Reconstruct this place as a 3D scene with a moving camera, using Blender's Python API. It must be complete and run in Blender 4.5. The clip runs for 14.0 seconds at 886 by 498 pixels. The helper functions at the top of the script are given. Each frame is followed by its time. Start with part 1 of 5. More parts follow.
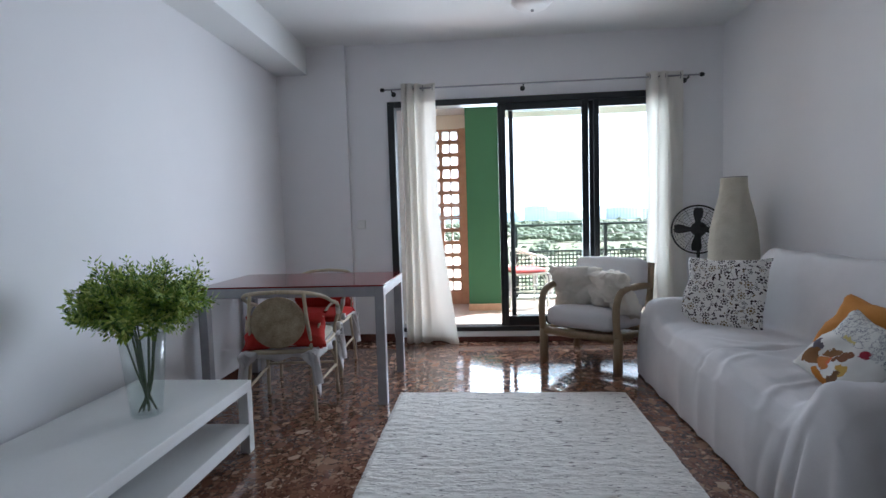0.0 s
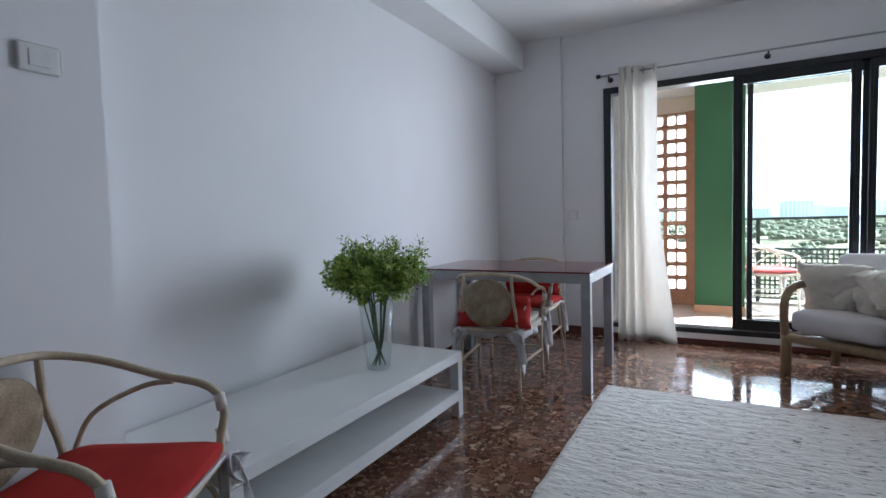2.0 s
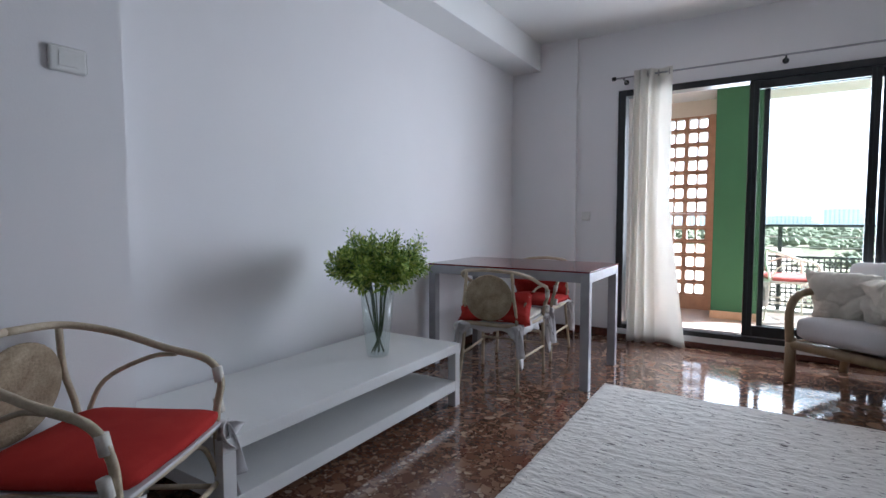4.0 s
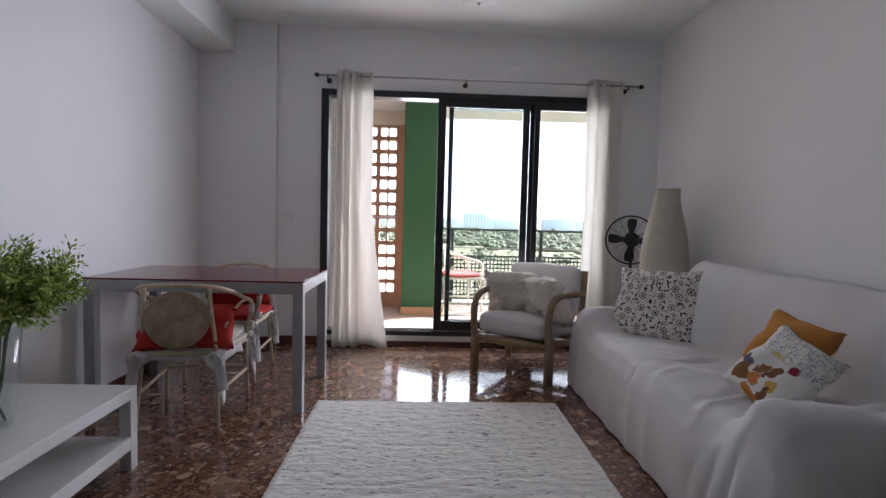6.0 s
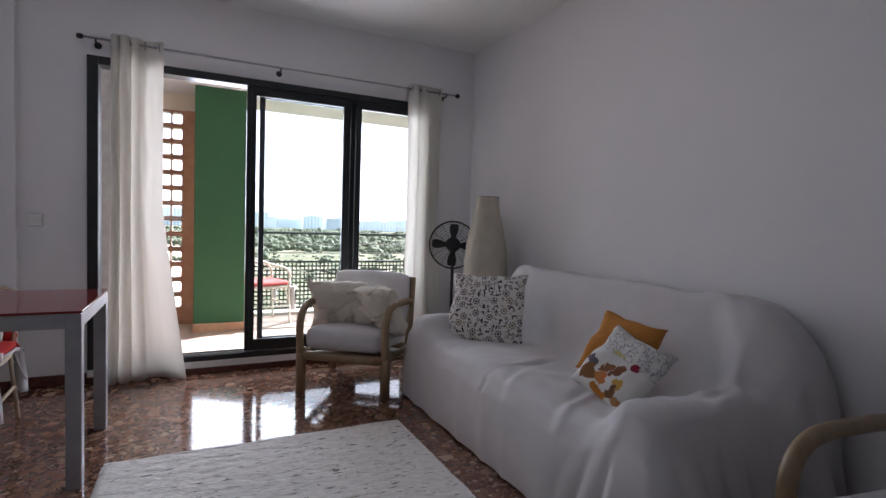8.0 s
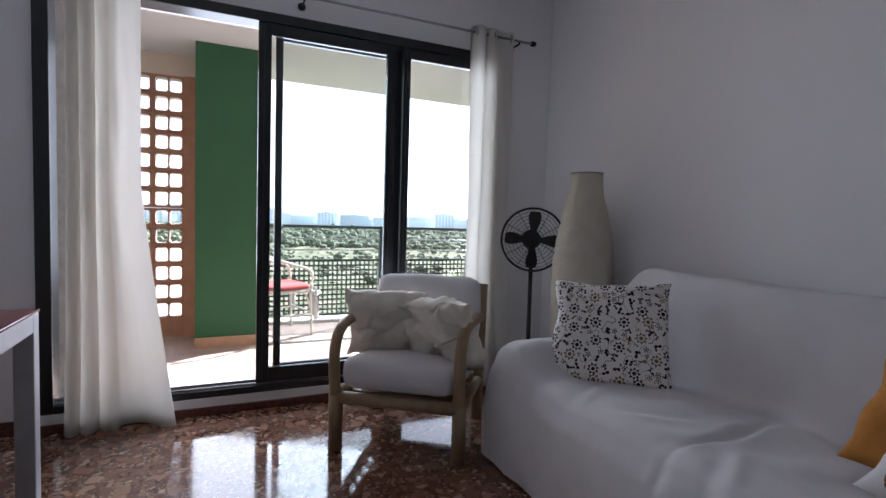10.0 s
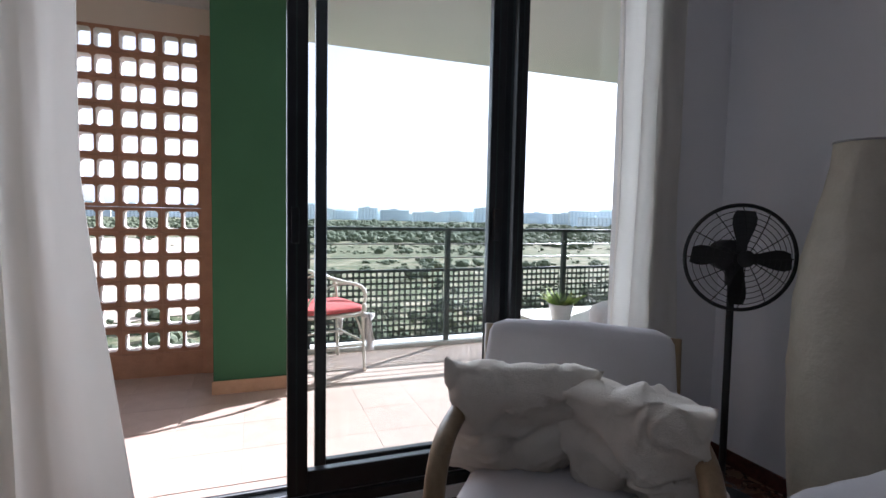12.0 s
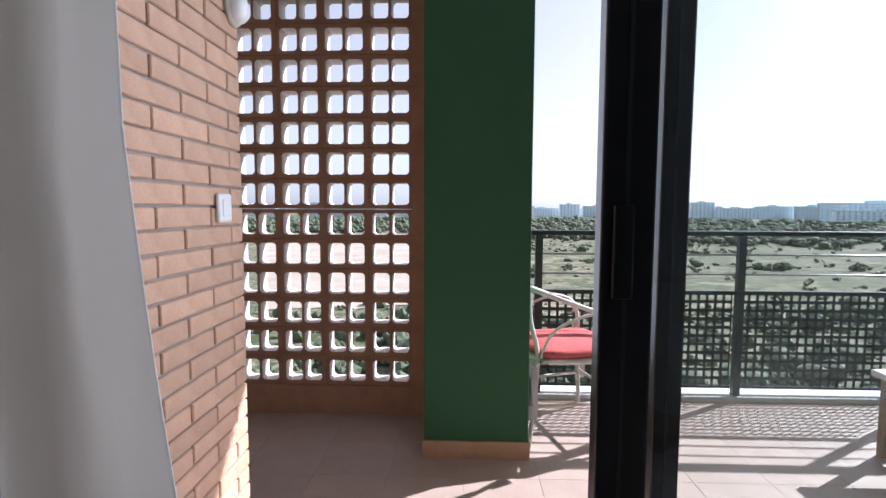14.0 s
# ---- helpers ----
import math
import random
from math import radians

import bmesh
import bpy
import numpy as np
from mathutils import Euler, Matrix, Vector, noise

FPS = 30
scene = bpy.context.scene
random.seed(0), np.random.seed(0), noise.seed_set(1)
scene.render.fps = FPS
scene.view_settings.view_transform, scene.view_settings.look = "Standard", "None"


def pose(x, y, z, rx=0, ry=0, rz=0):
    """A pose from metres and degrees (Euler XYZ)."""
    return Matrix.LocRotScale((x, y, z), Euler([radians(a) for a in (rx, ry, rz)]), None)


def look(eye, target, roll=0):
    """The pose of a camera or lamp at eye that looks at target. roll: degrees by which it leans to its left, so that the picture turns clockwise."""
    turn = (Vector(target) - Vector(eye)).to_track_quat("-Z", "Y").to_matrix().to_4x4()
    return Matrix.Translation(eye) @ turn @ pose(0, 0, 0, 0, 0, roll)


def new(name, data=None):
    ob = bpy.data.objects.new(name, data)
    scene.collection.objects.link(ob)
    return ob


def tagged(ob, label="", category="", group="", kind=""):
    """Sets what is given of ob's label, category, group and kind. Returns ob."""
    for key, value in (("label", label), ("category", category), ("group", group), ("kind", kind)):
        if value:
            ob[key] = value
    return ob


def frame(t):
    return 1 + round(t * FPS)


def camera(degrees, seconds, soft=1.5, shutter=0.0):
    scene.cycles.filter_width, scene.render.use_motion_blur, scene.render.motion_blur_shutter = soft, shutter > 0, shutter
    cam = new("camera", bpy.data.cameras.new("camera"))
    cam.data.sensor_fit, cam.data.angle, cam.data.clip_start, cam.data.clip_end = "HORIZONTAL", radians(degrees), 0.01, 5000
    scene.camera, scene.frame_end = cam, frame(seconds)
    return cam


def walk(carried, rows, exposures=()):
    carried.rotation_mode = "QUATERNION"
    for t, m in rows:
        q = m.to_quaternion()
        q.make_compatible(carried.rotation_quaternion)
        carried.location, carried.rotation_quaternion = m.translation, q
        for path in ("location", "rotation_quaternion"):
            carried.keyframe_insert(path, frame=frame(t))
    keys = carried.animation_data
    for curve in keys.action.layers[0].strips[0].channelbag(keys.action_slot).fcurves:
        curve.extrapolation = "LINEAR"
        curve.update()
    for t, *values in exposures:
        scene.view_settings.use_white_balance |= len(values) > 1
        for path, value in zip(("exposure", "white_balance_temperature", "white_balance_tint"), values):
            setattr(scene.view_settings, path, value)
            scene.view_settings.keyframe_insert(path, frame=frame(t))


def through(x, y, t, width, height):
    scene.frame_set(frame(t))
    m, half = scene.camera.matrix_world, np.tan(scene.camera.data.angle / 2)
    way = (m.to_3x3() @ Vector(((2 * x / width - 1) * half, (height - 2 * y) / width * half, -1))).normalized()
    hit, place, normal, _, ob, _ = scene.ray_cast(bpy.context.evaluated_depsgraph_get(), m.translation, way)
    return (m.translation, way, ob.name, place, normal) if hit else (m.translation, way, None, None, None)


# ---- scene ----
cam = camera(82.4, 14.0)
EXPO = [(0, 2.87, 5500, 10), (2, 2.84, 5480, 10), (4.5, 2.92, 5720, 14), (5.5, 2.7, 5950, 17), (7, 2.46, 6000, 20), (9.5, 2.34, 5700, 17), (11, 1.97, 5650, 17), (12, 1.62, 5650, 17), (13, 1.47, 5600, 17), (13.5, 1.32, 5650, 17), (14, 1.07, 5650, 18)]
PATH = [
    (0, (0.921, -0.033, 1.16), (0.761, 1.956, 1.029), -1.7),
    (0.5, (0.93, 0.003, 1.138), (0.329, 1.907, 1.023), -2.0),
    (1, (0.947, 0.016, 1.147), (0.126, 1.835, 1.031), -1.8),
    (1.5, (0.926, -0.012, 1.112), (0.045, 1.78, 1.002), -1.4),
    (2, (1.007, -0.083, 1.099), (0.038, 1.663, 0.981), -1.7),
    (2.2, (1.059, -0.1, 1.087), (0.048, 1.623, 0.976), -2.2),
    (4.3, (1.192, -0.1, 1.085), (0.129, 1.589, 0.96), 0.1),
    (4.5, (1.181, -0.037, 1.07), (0.233, 1.72, 0.951), 0.3),
    (5, (1.092, 0.008, 1.111), (0.535, 1.925, 0.989), 0.7),
    (5.5, (1.008, 0.084, 1.101), (0.789, 2.069, 0.983), 1.2),
    (6, (0.956, 0.175, 1.117), (1.041, 2.17, 1.0), 1.5),
    (6.5, (0.856, 0.211, 1.139), (1.249, 2.169, 1.043), 1.7),
    (7, (0.731, 0.228, 1.177), (1.437, 2.097, 1.083), 1.9),
    (7.2, (0.683, 0.242, 1.182), (1.494, 2.068, 1.09), 1.9),
    (9.3, (0.784, 1.172, 1.085), (1.696, 2.949, 0.990), 1.8),
    (9.5, (0.789, 1.274, 1.091), (1.677, 3.064, 0.992), 1.8),
    (10, (0.828, 1.593, 1.089), (1.669, 3.404, 0.978), 1.7),
    (10.5, (0.870, 1.890, 1.110), (1.675, 3.718, 0.991), 1.5),
    (11, (0.879, 2.228, 1.111), (1.652, 4.068, 0.982), 1.5),
    (11.5, (0.900, 2.506, 1.108), (1.640, 4.360, 0.979), 1.4),
    (12, (0.972, 2.830, 1.127), (1.670, 4.699, 0.989), 1.2),
    (12.5, (0.984, 3.109, 1.112), (1.548, 5.023, 0.967), 1.3),
    (13, (0.956, 3.427, 1.133), (1.314, 5.388, 0.973), 0.9),
    (13.5, (0.943, 3.682, 1.121), (1.143, 5.666, 0.957), 0.6),
    (14, (0.895, 3.932, 1.134), (0.825, 5.924, 0.975), 0.2),
]
walk(cam, [(t, look(eye, target, roll)) for t, eye, target, roll in PATH],
     exposures=EXPO)

# ---- world, sun and sky ----
world = bpy.data.worlds.new("sky")
scene.world = world
world.use_nodes = True
SUN_DIR = Vector((0.845 * 0.85, 0.535 * 0.85, 0.53)).normalized()
_wt = world.node_tree
_sky = _wt.nodes.new("ShaderNodeTexSky")
_sky.sky_type = "NISHITA"
_sky.sun_disc = False
_sky.sun_elevation = math.asin(SUN_DIR.z)
_sky.sun_rotation = math.atan2(SUN_DIR.x, SUN_DIR.y)
_sky.dust_density = 1.6
_sky.air_density = 0.6
_sky.ozone_density = 0.4
# a hazy white sky: the blue washed out by thin even cloud
_pale = _wt.nodes.new("ShaderNodeHueSaturation")
_pale.inputs["Saturation"].default_value = 0.3
_haze = _wt.nodes.new("ShaderNodeMix")
_haze.data_type, _haze.blend_type = "RGBA", "ADD"
_haze.inputs[0].default_value = 1.0
_haze.inputs[7].default_value = (2.7, 2.75, 2.8, 1)
_wt.links.new(_sky.outputs[0], _pale.inputs["Color"])
_wt.links.new(_pale.outputs[0], _haze.inputs[6])
_wt.links.new(_haze.outputs[2], _wt.nodes["Background"].inputs[0])
_wt.nodes["Background"].inputs[1].default_value = 0.06
sun_data = bpy.data.lights.new("sun", "SUN")
sun_data.energy, sun_data.angle, sun_data.color = 5.0, radians(0.53), (1.0, 0.965, 0.92)
sun = new("sun", sun_data)
sun.matrix_world = look(SUN_DIR * 30, (0, 0, 0))
# the sky's light through the balcony door
skylight_data = bpy.data.lights.new("window_skylight", "AREA")
skylight_data.shape, skylight_data.size, skylight_data.size_y = "RECTANGLE", 2.25, 1.55
skylight_data.energy, skylight_data.color = 10.6, (0.93, 0.97, 1.0)
skylight_data.spread = radians(145)
skylight = new("window_skylight", skylight_data)
skylight.matrix_world = look((1.64, 5.26, 1.40), (1.64 - 2.9, 5.26 - 4.2, 1.25))


# ---- materials ----
def mat(name, base, rough=0.6, metal=0.0, spec=0.5):
    m = bpy.data.materials.new(name)
    m.use_nodes = True
    b = m.node_tree.nodes["Principled BSDF"]
    b.inputs["Base Color"].default_value = (*base, 1)
    b.inputs["Roughness"].default_value = rough
    b.inputs["Metallic"].default_value = metal
    b.inputs["Specular IOR Level"].default_value = spec
    return m, m.node_tree, b


def coords(nt, scale=1.0, kind="Object", stretch=(1, 1, 1)):
    tc = nt.nodes.new("ShaderNodeTexCoord")
    mp = nt.nodes.new("ShaderNodeMapping")
    mp.inputs["Scale"].default_value = [scale * k for k in stretch]
    nt.links.new(tc.outputs[kind], mp.inputs[0])
    return mp.outputs[0]


def noise_node(nt, vec, scale, detail=4.0, rough=0.55):
    n = nt.nodes.new("ShaderNodeTexNoise")
    n.inputs["Scale"].default_value, n.inputs["Detail"].default_value, n.inputs["Roughness"].default_value = scale, detail, rough
    nt.links.new(vec, n.inputs["Vector"])
    return n.outputs[0]


def ramp(nt, fac, stops):
    r = nt.nodes.new("ShaderNodeValToRGB")
    el = r.color_ramp.elements
    while len(el) < len(stops):
        el.new(0.5)
    for e, (p, c) in zip(el, stops):
        e.position, e.color = p, (*c, 1) if len(c) == 3 else c
    nt.links.new(fac, r.inputs[0])
    return r.outputs[0]


def mix(nt, fac, a, b, mode="MIX"):
    n = nt.nodes.new("ShaderNodeMix")
    n.data_type, n.blend_type = "RGBA", mode
    for sock, v in ((n.inputs[0], fac), (n.inputs[6], a), (n.inputs[7], b)):
        if isinstance(v, bpy.types.NodeSocket):
            nt.links.new(v, sock)
        elif isinstance(v, (int, float)):
            sock.default_value = v
        else:
            sock.default_value = (*v, 1)
    return n.outputs[2]


def calc(nt, op, a, b=0.0, c=0.0):
    n = nt.nodes.new("ShaderNodeMath")
    n.operation = op
    for sock, v in zip(n.inputs, (a, b, c)):
        if isinstance(v, bpy.types.NodeSocket):
            nt.links.new(v, sock)
        else:
            sock.default_value = v
    return n.outputs[0]


def bump(nt, b, height, strength=0.3, dist=0.01):
    n = nt.nodes.new("ShaderNodeBump")
    n.inputs["Strength"].default_value, n.inputs["Distance"].default_value = strength, dist
    nt.links.new(height, n.inputs["Height"])
    nt.links.new(n.outputs[0], b.inputs["Normal"])


def speckled(name, dark, light, scale=6.0, rough=0.6, bump_scale=80.0, bump_str=0.15, metal=0.0, stretch=(1, 1, 1), vary=0.0, spec=0.5):
    """Two tones mixed by noise at two scales, with fine relief."""
    m, nt, b = mat(name, light, rough, metal, spec)
    v = coords(nt, 1.0, "Object", stretch)
    big, fine = noise_node(nt, v, scale, 5.0), noise_node(nt, v, bump_scale, 3.0)
    f = calc(nt, "ADD", calc(nt, "MULTIPLY", big, 0.7), calc(nt, "MULTIPLY", fine, 0.3))
    col = ramp(nt, f, [(0.32, dark), (0.68, light)])
    if vary:
        oi = nt.nodes.new("ShaderNodeObjectInfo")
        hs = nt.nodes.new("ShaderNodeHueSaturation")
        nt.links.new(calc(nt, "ADD", calc(nt, "MULTIPLY", oi.outputs["Random"], 2 * vary), 1 - vary), hs.inputs["Value"])
        nt.links.new(col, hs.inputs["Color"])
        col = hs.outputs[0]
    nt.links.new(col, b.inputs["Base Color"])
    bump(nt, b, fine, bump_str, 0.004)
    return m


def cloth(name, dark, light, weave=420.0, wrinkle=5.0, strength=0.25, through=0.0):
    m, nt, b = mat(name, light, 0.9, 0.0, 0.15)
    v = coords(nt)
    big, fine = noise_node(nt, v, wrinkle, 4.0), noise_node(nt, v, weave, 2.0)
    nt.links.new(ramp(nt, calc(nt, "ADD", calc(nt, "MULTIPLY", big, 0.7), calc(nt, "MULTIPLY", fine, 0.3)), [(0.3, dark), (0.7, light)]), b.inputs["Base Color"])
    bump(nt, b, calc(nt, "ADD", big, calc(nt, "MULTIPLY", fine, 0.25)), strength, 0.02)
    if through:
        tr = nt.nodes.new("ShaderNodeBsdfTranslucent")
        tr.inputs[0].default_value = (*light, 1)
        mx = nt.nodes.new("ShaderNodeMixShader")
        mx.inputs[0].default_value = through
        nt.links.new(b.outputs[0], mx.inputs[1])
        nt.links.new(tr.outputs[0], mx.inputs[2])
        nt.links.new(mx.outputs[0], nt.nodes["Material Output"].inputs[0])
    return m


def terrazzo_material():
    m, nt, b = mat("terrazzo", (0.16, 0.07, 0.045), 0.1)
    v = coords(nt)
    warp = nt.nodes.new("ShaderNodeVectorMath")
    warp.operation = "ADD"
    nz = nt.nodes.new("ShaderNodeTexNoise")
    nz.inputs["Scale"].default_value = 22
    sc = nt.nodes.new("ShaderNodeVectorMath")
    sc.operation = "SCALE"
    sc.inputs[3].default_value = 0.03
    nt.links.new(v, nz.inputs["Vector"])
    nt.links.new(nz.outputs[1], sc.inputs[0])
    nt.links.new(v, warp.inputs[0])
    nt.links.new(sc.outputs[0], warp.inputs[1])
    base = ramp(nt, noise_node(nt, v, 120, 3), [(0.3, (0.07, 0.03, 0.02)), (0.7, (0.13, 0.058, 0.037))])
    tones = [(0.0, (0.12, 0.056, 0.036)), (0.45, (0.19, 0.093, 0.058)), (0.72, (0.26, 0.145, 0.092)), (0.88, (0.33, 0.21, 0.14)), (1.0, (0.44, 0.32, 0.235))]
    for scale, keep_over, rim in ((70, 0.25, 0.08), (34, 0.45, 0.08), (16, 0.66, 0.10)):
        cell, edge = nt.nodes.new("ShaderNodeTexVoronoi"), nt.nodes.new("ShaderNodeTexVoronoi")
        edge.feature = "DISTANCE_TO_EDGE"
        for vo in (cell, edge):
            vo.inputs["Scale"].default_value = scale
            nt.links.new(warp.outputs[0], vo.inputs["Vector"])
        keep = nt.nodes.new("ShaderNodeSeparateColor")
        nt.links.new(cell.outputs["Color"], keep.inputs[0])
        chips = calc(nt, "MULTIPLY", calc(nt, "GREATER_THAN", edge.outputs["Distance"], rim), calc(nt, "GREATER_THAN", keep.outputs[0], keep_over))
        base = mix(nt, chips, base, ramp(nt, keep.outputs[1], tones))
    nt.links.new(base, b.inputs["Base Color"])
    nt.links.new(ramp(nt, noise_node(nt, v, 3, 4), [(0.3, (0.07,) * 3), (0.7, (0.15,) * 3)]), b.inputs["Roughness"])
    b.inputs["Coat Weight"].default_value, b.inputs["Coat Roughness"].default_value = 0.35, 0.05
    return m


def plaster(name, base, tint=0.03):
    return speckled(name, tuple(c * (1 - tint) for c in base), base, 2.5, 0.85, 160.0, 0.12, spec=0.25)


def glass_material(name="clear glass", tint=(0.93, 0.98, 0.97), rough=0.0, gloss=0.3):
    m = bpy.data.materials.new(name)
    m.use_nodes = True
    nt = m.node_tree
    nt.nodes.clear()
    out, mx = nt.nodes.new("ShaderNodeOutputMaterial"), nt.nodes.new("ShaderNodeMixShader")
    tr, gl, fr = nt.nodes.new("ShaderNodeBsdfTransparent"), nt.nodes.new("ShaderNodeBsdfGlossy"), nt.nodes.new("ShaderNodeLayerWeight")
    tr.inputs[0].default_value = (*tint, 1)
    gl.inputs["Roughness"].default_value = rough
    fr.inputs[0].default_value = 0.18
    nt.links.new(calc(nt, "MULTIPLY_ADD", fr.outputs["Facing"], gloss, 0.02), mx.inputs[0])
    nt.links.new(tr.outputs[0], mx.inputs[1])
    nt.links.new(gl.outputs[0], mx.inputs[2])
    nt.links.new(mx.outputs[0], out.inputs[0])
    return m


def floral_material():
    """Cream cotton printed with dark flower heads, leaves and thin stems."""
    m, nt, b = mat("floral print", (0.8, 0.78, 0.74), 0.9, 0, 0.1)
    v = coords(nt)
    cur = ramp(nt, noise_node(nt, v, 6), [(0.3, (0.7, 0.67, 0.63)), (0.7, (0.8, 0.77, 0.73))])
    ink = (0.045, 0.03, 0.035)
    n = noise_node(nt, v, 16, 0.5)
    stem = calc(nt, "LESS_THAN", calc(nt, "ABSOLUTE", calc(nt, "SUBTRACT", n, 0.5)), 0.007)
    cur = mix(nt, stem, cur, ink)
    # scattered flower heads with petals round a ring, small blossoms and slim leaves
    for scale, shift, radius, petals, keepat in ((24, 7.7, 0.016, 2, 0.32), (30, 5.1, 0.012, 2, 0.40), (21, 3.3, 0.0125, 5, 0.40), (11.5, 0.0, 0.025, 8, 0.15)):
        mp = nt.nodes.new("ShaderNodeMapping")
        mp.inputs["Location"].default_value = (shift, shift * 0.7, 0)
        nt.links.new(v, mp.inputs[0])
        vo = nt.nodes.new("ShaderNodeTexVoronoi")
        vo.voronoi_dimensions = "2D"
        vo.inputs["Scale"].default_value, vo.inputs["Randomness"].default_value = scale, 0.75
        nt.links.new(mp.outputs[0], vo.inputs["Vector"])
        sep = nt.nodes.new("ShaderNodeSeparateColor")
        nt.links.new(vo.outputs["Color"], sep.inputs[0])
        off = nt.nodes.new("ShaderNodeVectorMath")
        off.operation = "SUBTRACT"
        nt.links.new(mp.outputs[0], off.inputs[0])
        nt.links.new(vo.outputs["Position"], off.inputs[1])
        xy = nt.nodes.new("ShaderNodeSeparateXYZ")
        nt.links.new(off.outputs[0], xy.inputs[0])
        turn = calc(nt, "ADD", calc(nt, "MULTIPLY", calc(nt, "ARCTAN2", xy.outputs[1], xy.outputs[0]), float(petals)), calc(nt, "MULTIPLY", sep.outputs[2], 6.28))
        far = calc(nt, "DIVIDE", calc(nt, "SQRT", calc(nt, "ADD", calc(nt, "MULTIPLY", xy.outputs[0], xy.outputs[0]), calc(nt, "MULTIPLY", xy.outputs[1], xy.outputs[1]))), radius)
        reach = calc(nt, "ADD", 0.55 if petals == 2 else 0.82, calc(nt, "MULTIPLY", calc(nt, "COSINE", turn), 0.42 if petals == 2 else 0.18))
        shape = calc(nt, "LESS_THAN", far, reach)
        if petals > 2:
            shape = calc(nt, "MULTIPLY", shape, calc(nt, "GREATER_THAN", calc(nt, "ABSOLUTE", calc(nt, "SUBTRACT", far, 0.45)), 0.12))
        keep = calc(nt, "GREATER_THAN", sep.outputs[0], keepat)
        if petals > 2:
            cur = mix(nt, calc(nt, "MULTIPLY", keep, calc(nt, "LESS_THAN", far, 1.3)), cur, (0.75, 0.72, 0.68))
        shape = calc(nt, "MULTIPLY", shape, keep)
        cur = mix(nt, shape, cur, mix(nt, calc(nt, "GREATER_THAN", sep.outputs[1], 0.78), ink, (0.2, 0.14, 0.07)))
    nt.links.new(cur, b.inputs["Base Color"])
    bump(nt, b, noise_node(nt, v, 300, 2), 0.2, 0.004)
    return m


def print_material():
    """White cushion cover with brown, orange and red painted blotches under a grey twig pattern."""
    m, nt, b = mat("painted print", (0.75, 0.73, 0.68), 0.9, 0, 0.1)
    v = coords(nt)
    sep = nt.nodes.new("ShaderNodeSeparateXYZ")
    nt.links.new(v, sep.inputs[0])
    wob = calc(nt, "MULTIPLY", calc(nt, "SUBTRACT", noise_node(nt, v, 30, 3), 0.5), 0.07)
    cur = ramp(nt, noise_node(nt, v, 8), [(0.3, (0.66, 0.65, 0.62)), (0.7, (0.78, 0.77, 0.73))])

    def spot(cur, x, y, rx, ry, colour):
        x, y, rx, ry = x * 0.85, y * 0.85, rx * 0.72, ry * 0.72
        dx = calc(nt, "DIVIDE", calc(nt, "SUBTRACT", calc(nt, "ADD", sep.outputs[0], wob), x), rx)
        dy = calc(nt, "DIVIDE", calc(nt, "SUBTRACT", calc(nt, "ADD", sep.outputs[1], wob), y), ry)
        d = calc(nt, "ADD", calc(nt, "MULTIPLY", dx, dx), calc(nt, "MULTIPLY", dy, dy))
        return mix(nt, calc(nt, "LESS_THAN", d, 1.0), cur, colour)

    n = noise_node(nt, v, 26, 6, 0.7)
    twig = calc(nt, "MULTIPLY", calc(nt, "LESS_THAN", calc(nt, "ABSOLUTE", calc(nt, "SUBTRACT", n, 0.5)), 0.016), calc(nt, "GREATER_THAN", sep.outputs[1], 0.03))
    cur = mix(nt, twig, cur, (0.22, 0.22, 0.26))
    for x, y, rx, ry, c in ((-0.13, -0.05, 0.05, 0.03, (0.14, 0.12, 0.14)), (-0.1, -0.11, 0.06, 0.05, (0.24, 0.12, 0.05)), (-0.03, -0.04, 0.035, 0.03, (0.25, 0.13, 0.06)),
                            (0.03, -0.03, 0.035, 0.04, (0.2, 0.09, 0.05)), (-0.02, -0.1, 0.05, 0.04, (0.5, 0.2, 0.06)), (0.0, -0.08, 0.02, 0.03, (0.6, 0.16, 0.06)),
                            (0.08, -0.08, 0.035, 0.035, (0.6, 0.38, 0.1)), (0.07, -0.13, 0.03, 0.04, (0.2, 0.11, 0.06)), (0.12, -0.16, 0.04, 0.03, (0.45, 0.24, 0.1)),
                            (0.0, -0.16, 0.07, 0.025, (0.5, 0.2, 0.04)), (0.09, 0.03, 0.027, 0.024, (0.28, 0.03, 0.05)), (-0.02, 0.05, 0.05, 0.012, (0.6, 0.5, 0.2))):
        cur = spot(cur, x, y, rx, ry, c)
    nt.links.new(cur, b.inputs["Base Color"])
    bump(nt, b, noise_node(nt, v, 300, 2), 0.2, 0.004)
    return m


def leaf_material():
    """Plastic foliage, each leaflet its own green, from dark to yellowish."""
    m, nt, b = mat("green plastic leaves", (0.2, 0.34, 0.05), 0.5, 0, 0.4)
    geo = nt.nodes.new("ShaderNodeNewGeometry")
    tone = ramp(nt, geo.outputs["Random Per Island"], [(0.0, (0.06, 0.14, 0.02)), (0.3, (0.20, 0.34, 0.04)), (0.65, (0.40, 0.52, 0.07)), (1.0, (0.66, 0.72, 0.18))])
    v = coords(nt)
    nt.links.new(mix(nt, ramp(nt, noise_node(nt, v, 14), [(0.35, (0, 0, 0)), (0.65, (0.4, 0.4, 0.4))]), tone, (0.12, 0.24, 0.03)), b.inputs["Base Color"])
    bump(nt, b, noise_node(nt, v, 220, 2), 0.15, 0.003)
    return m


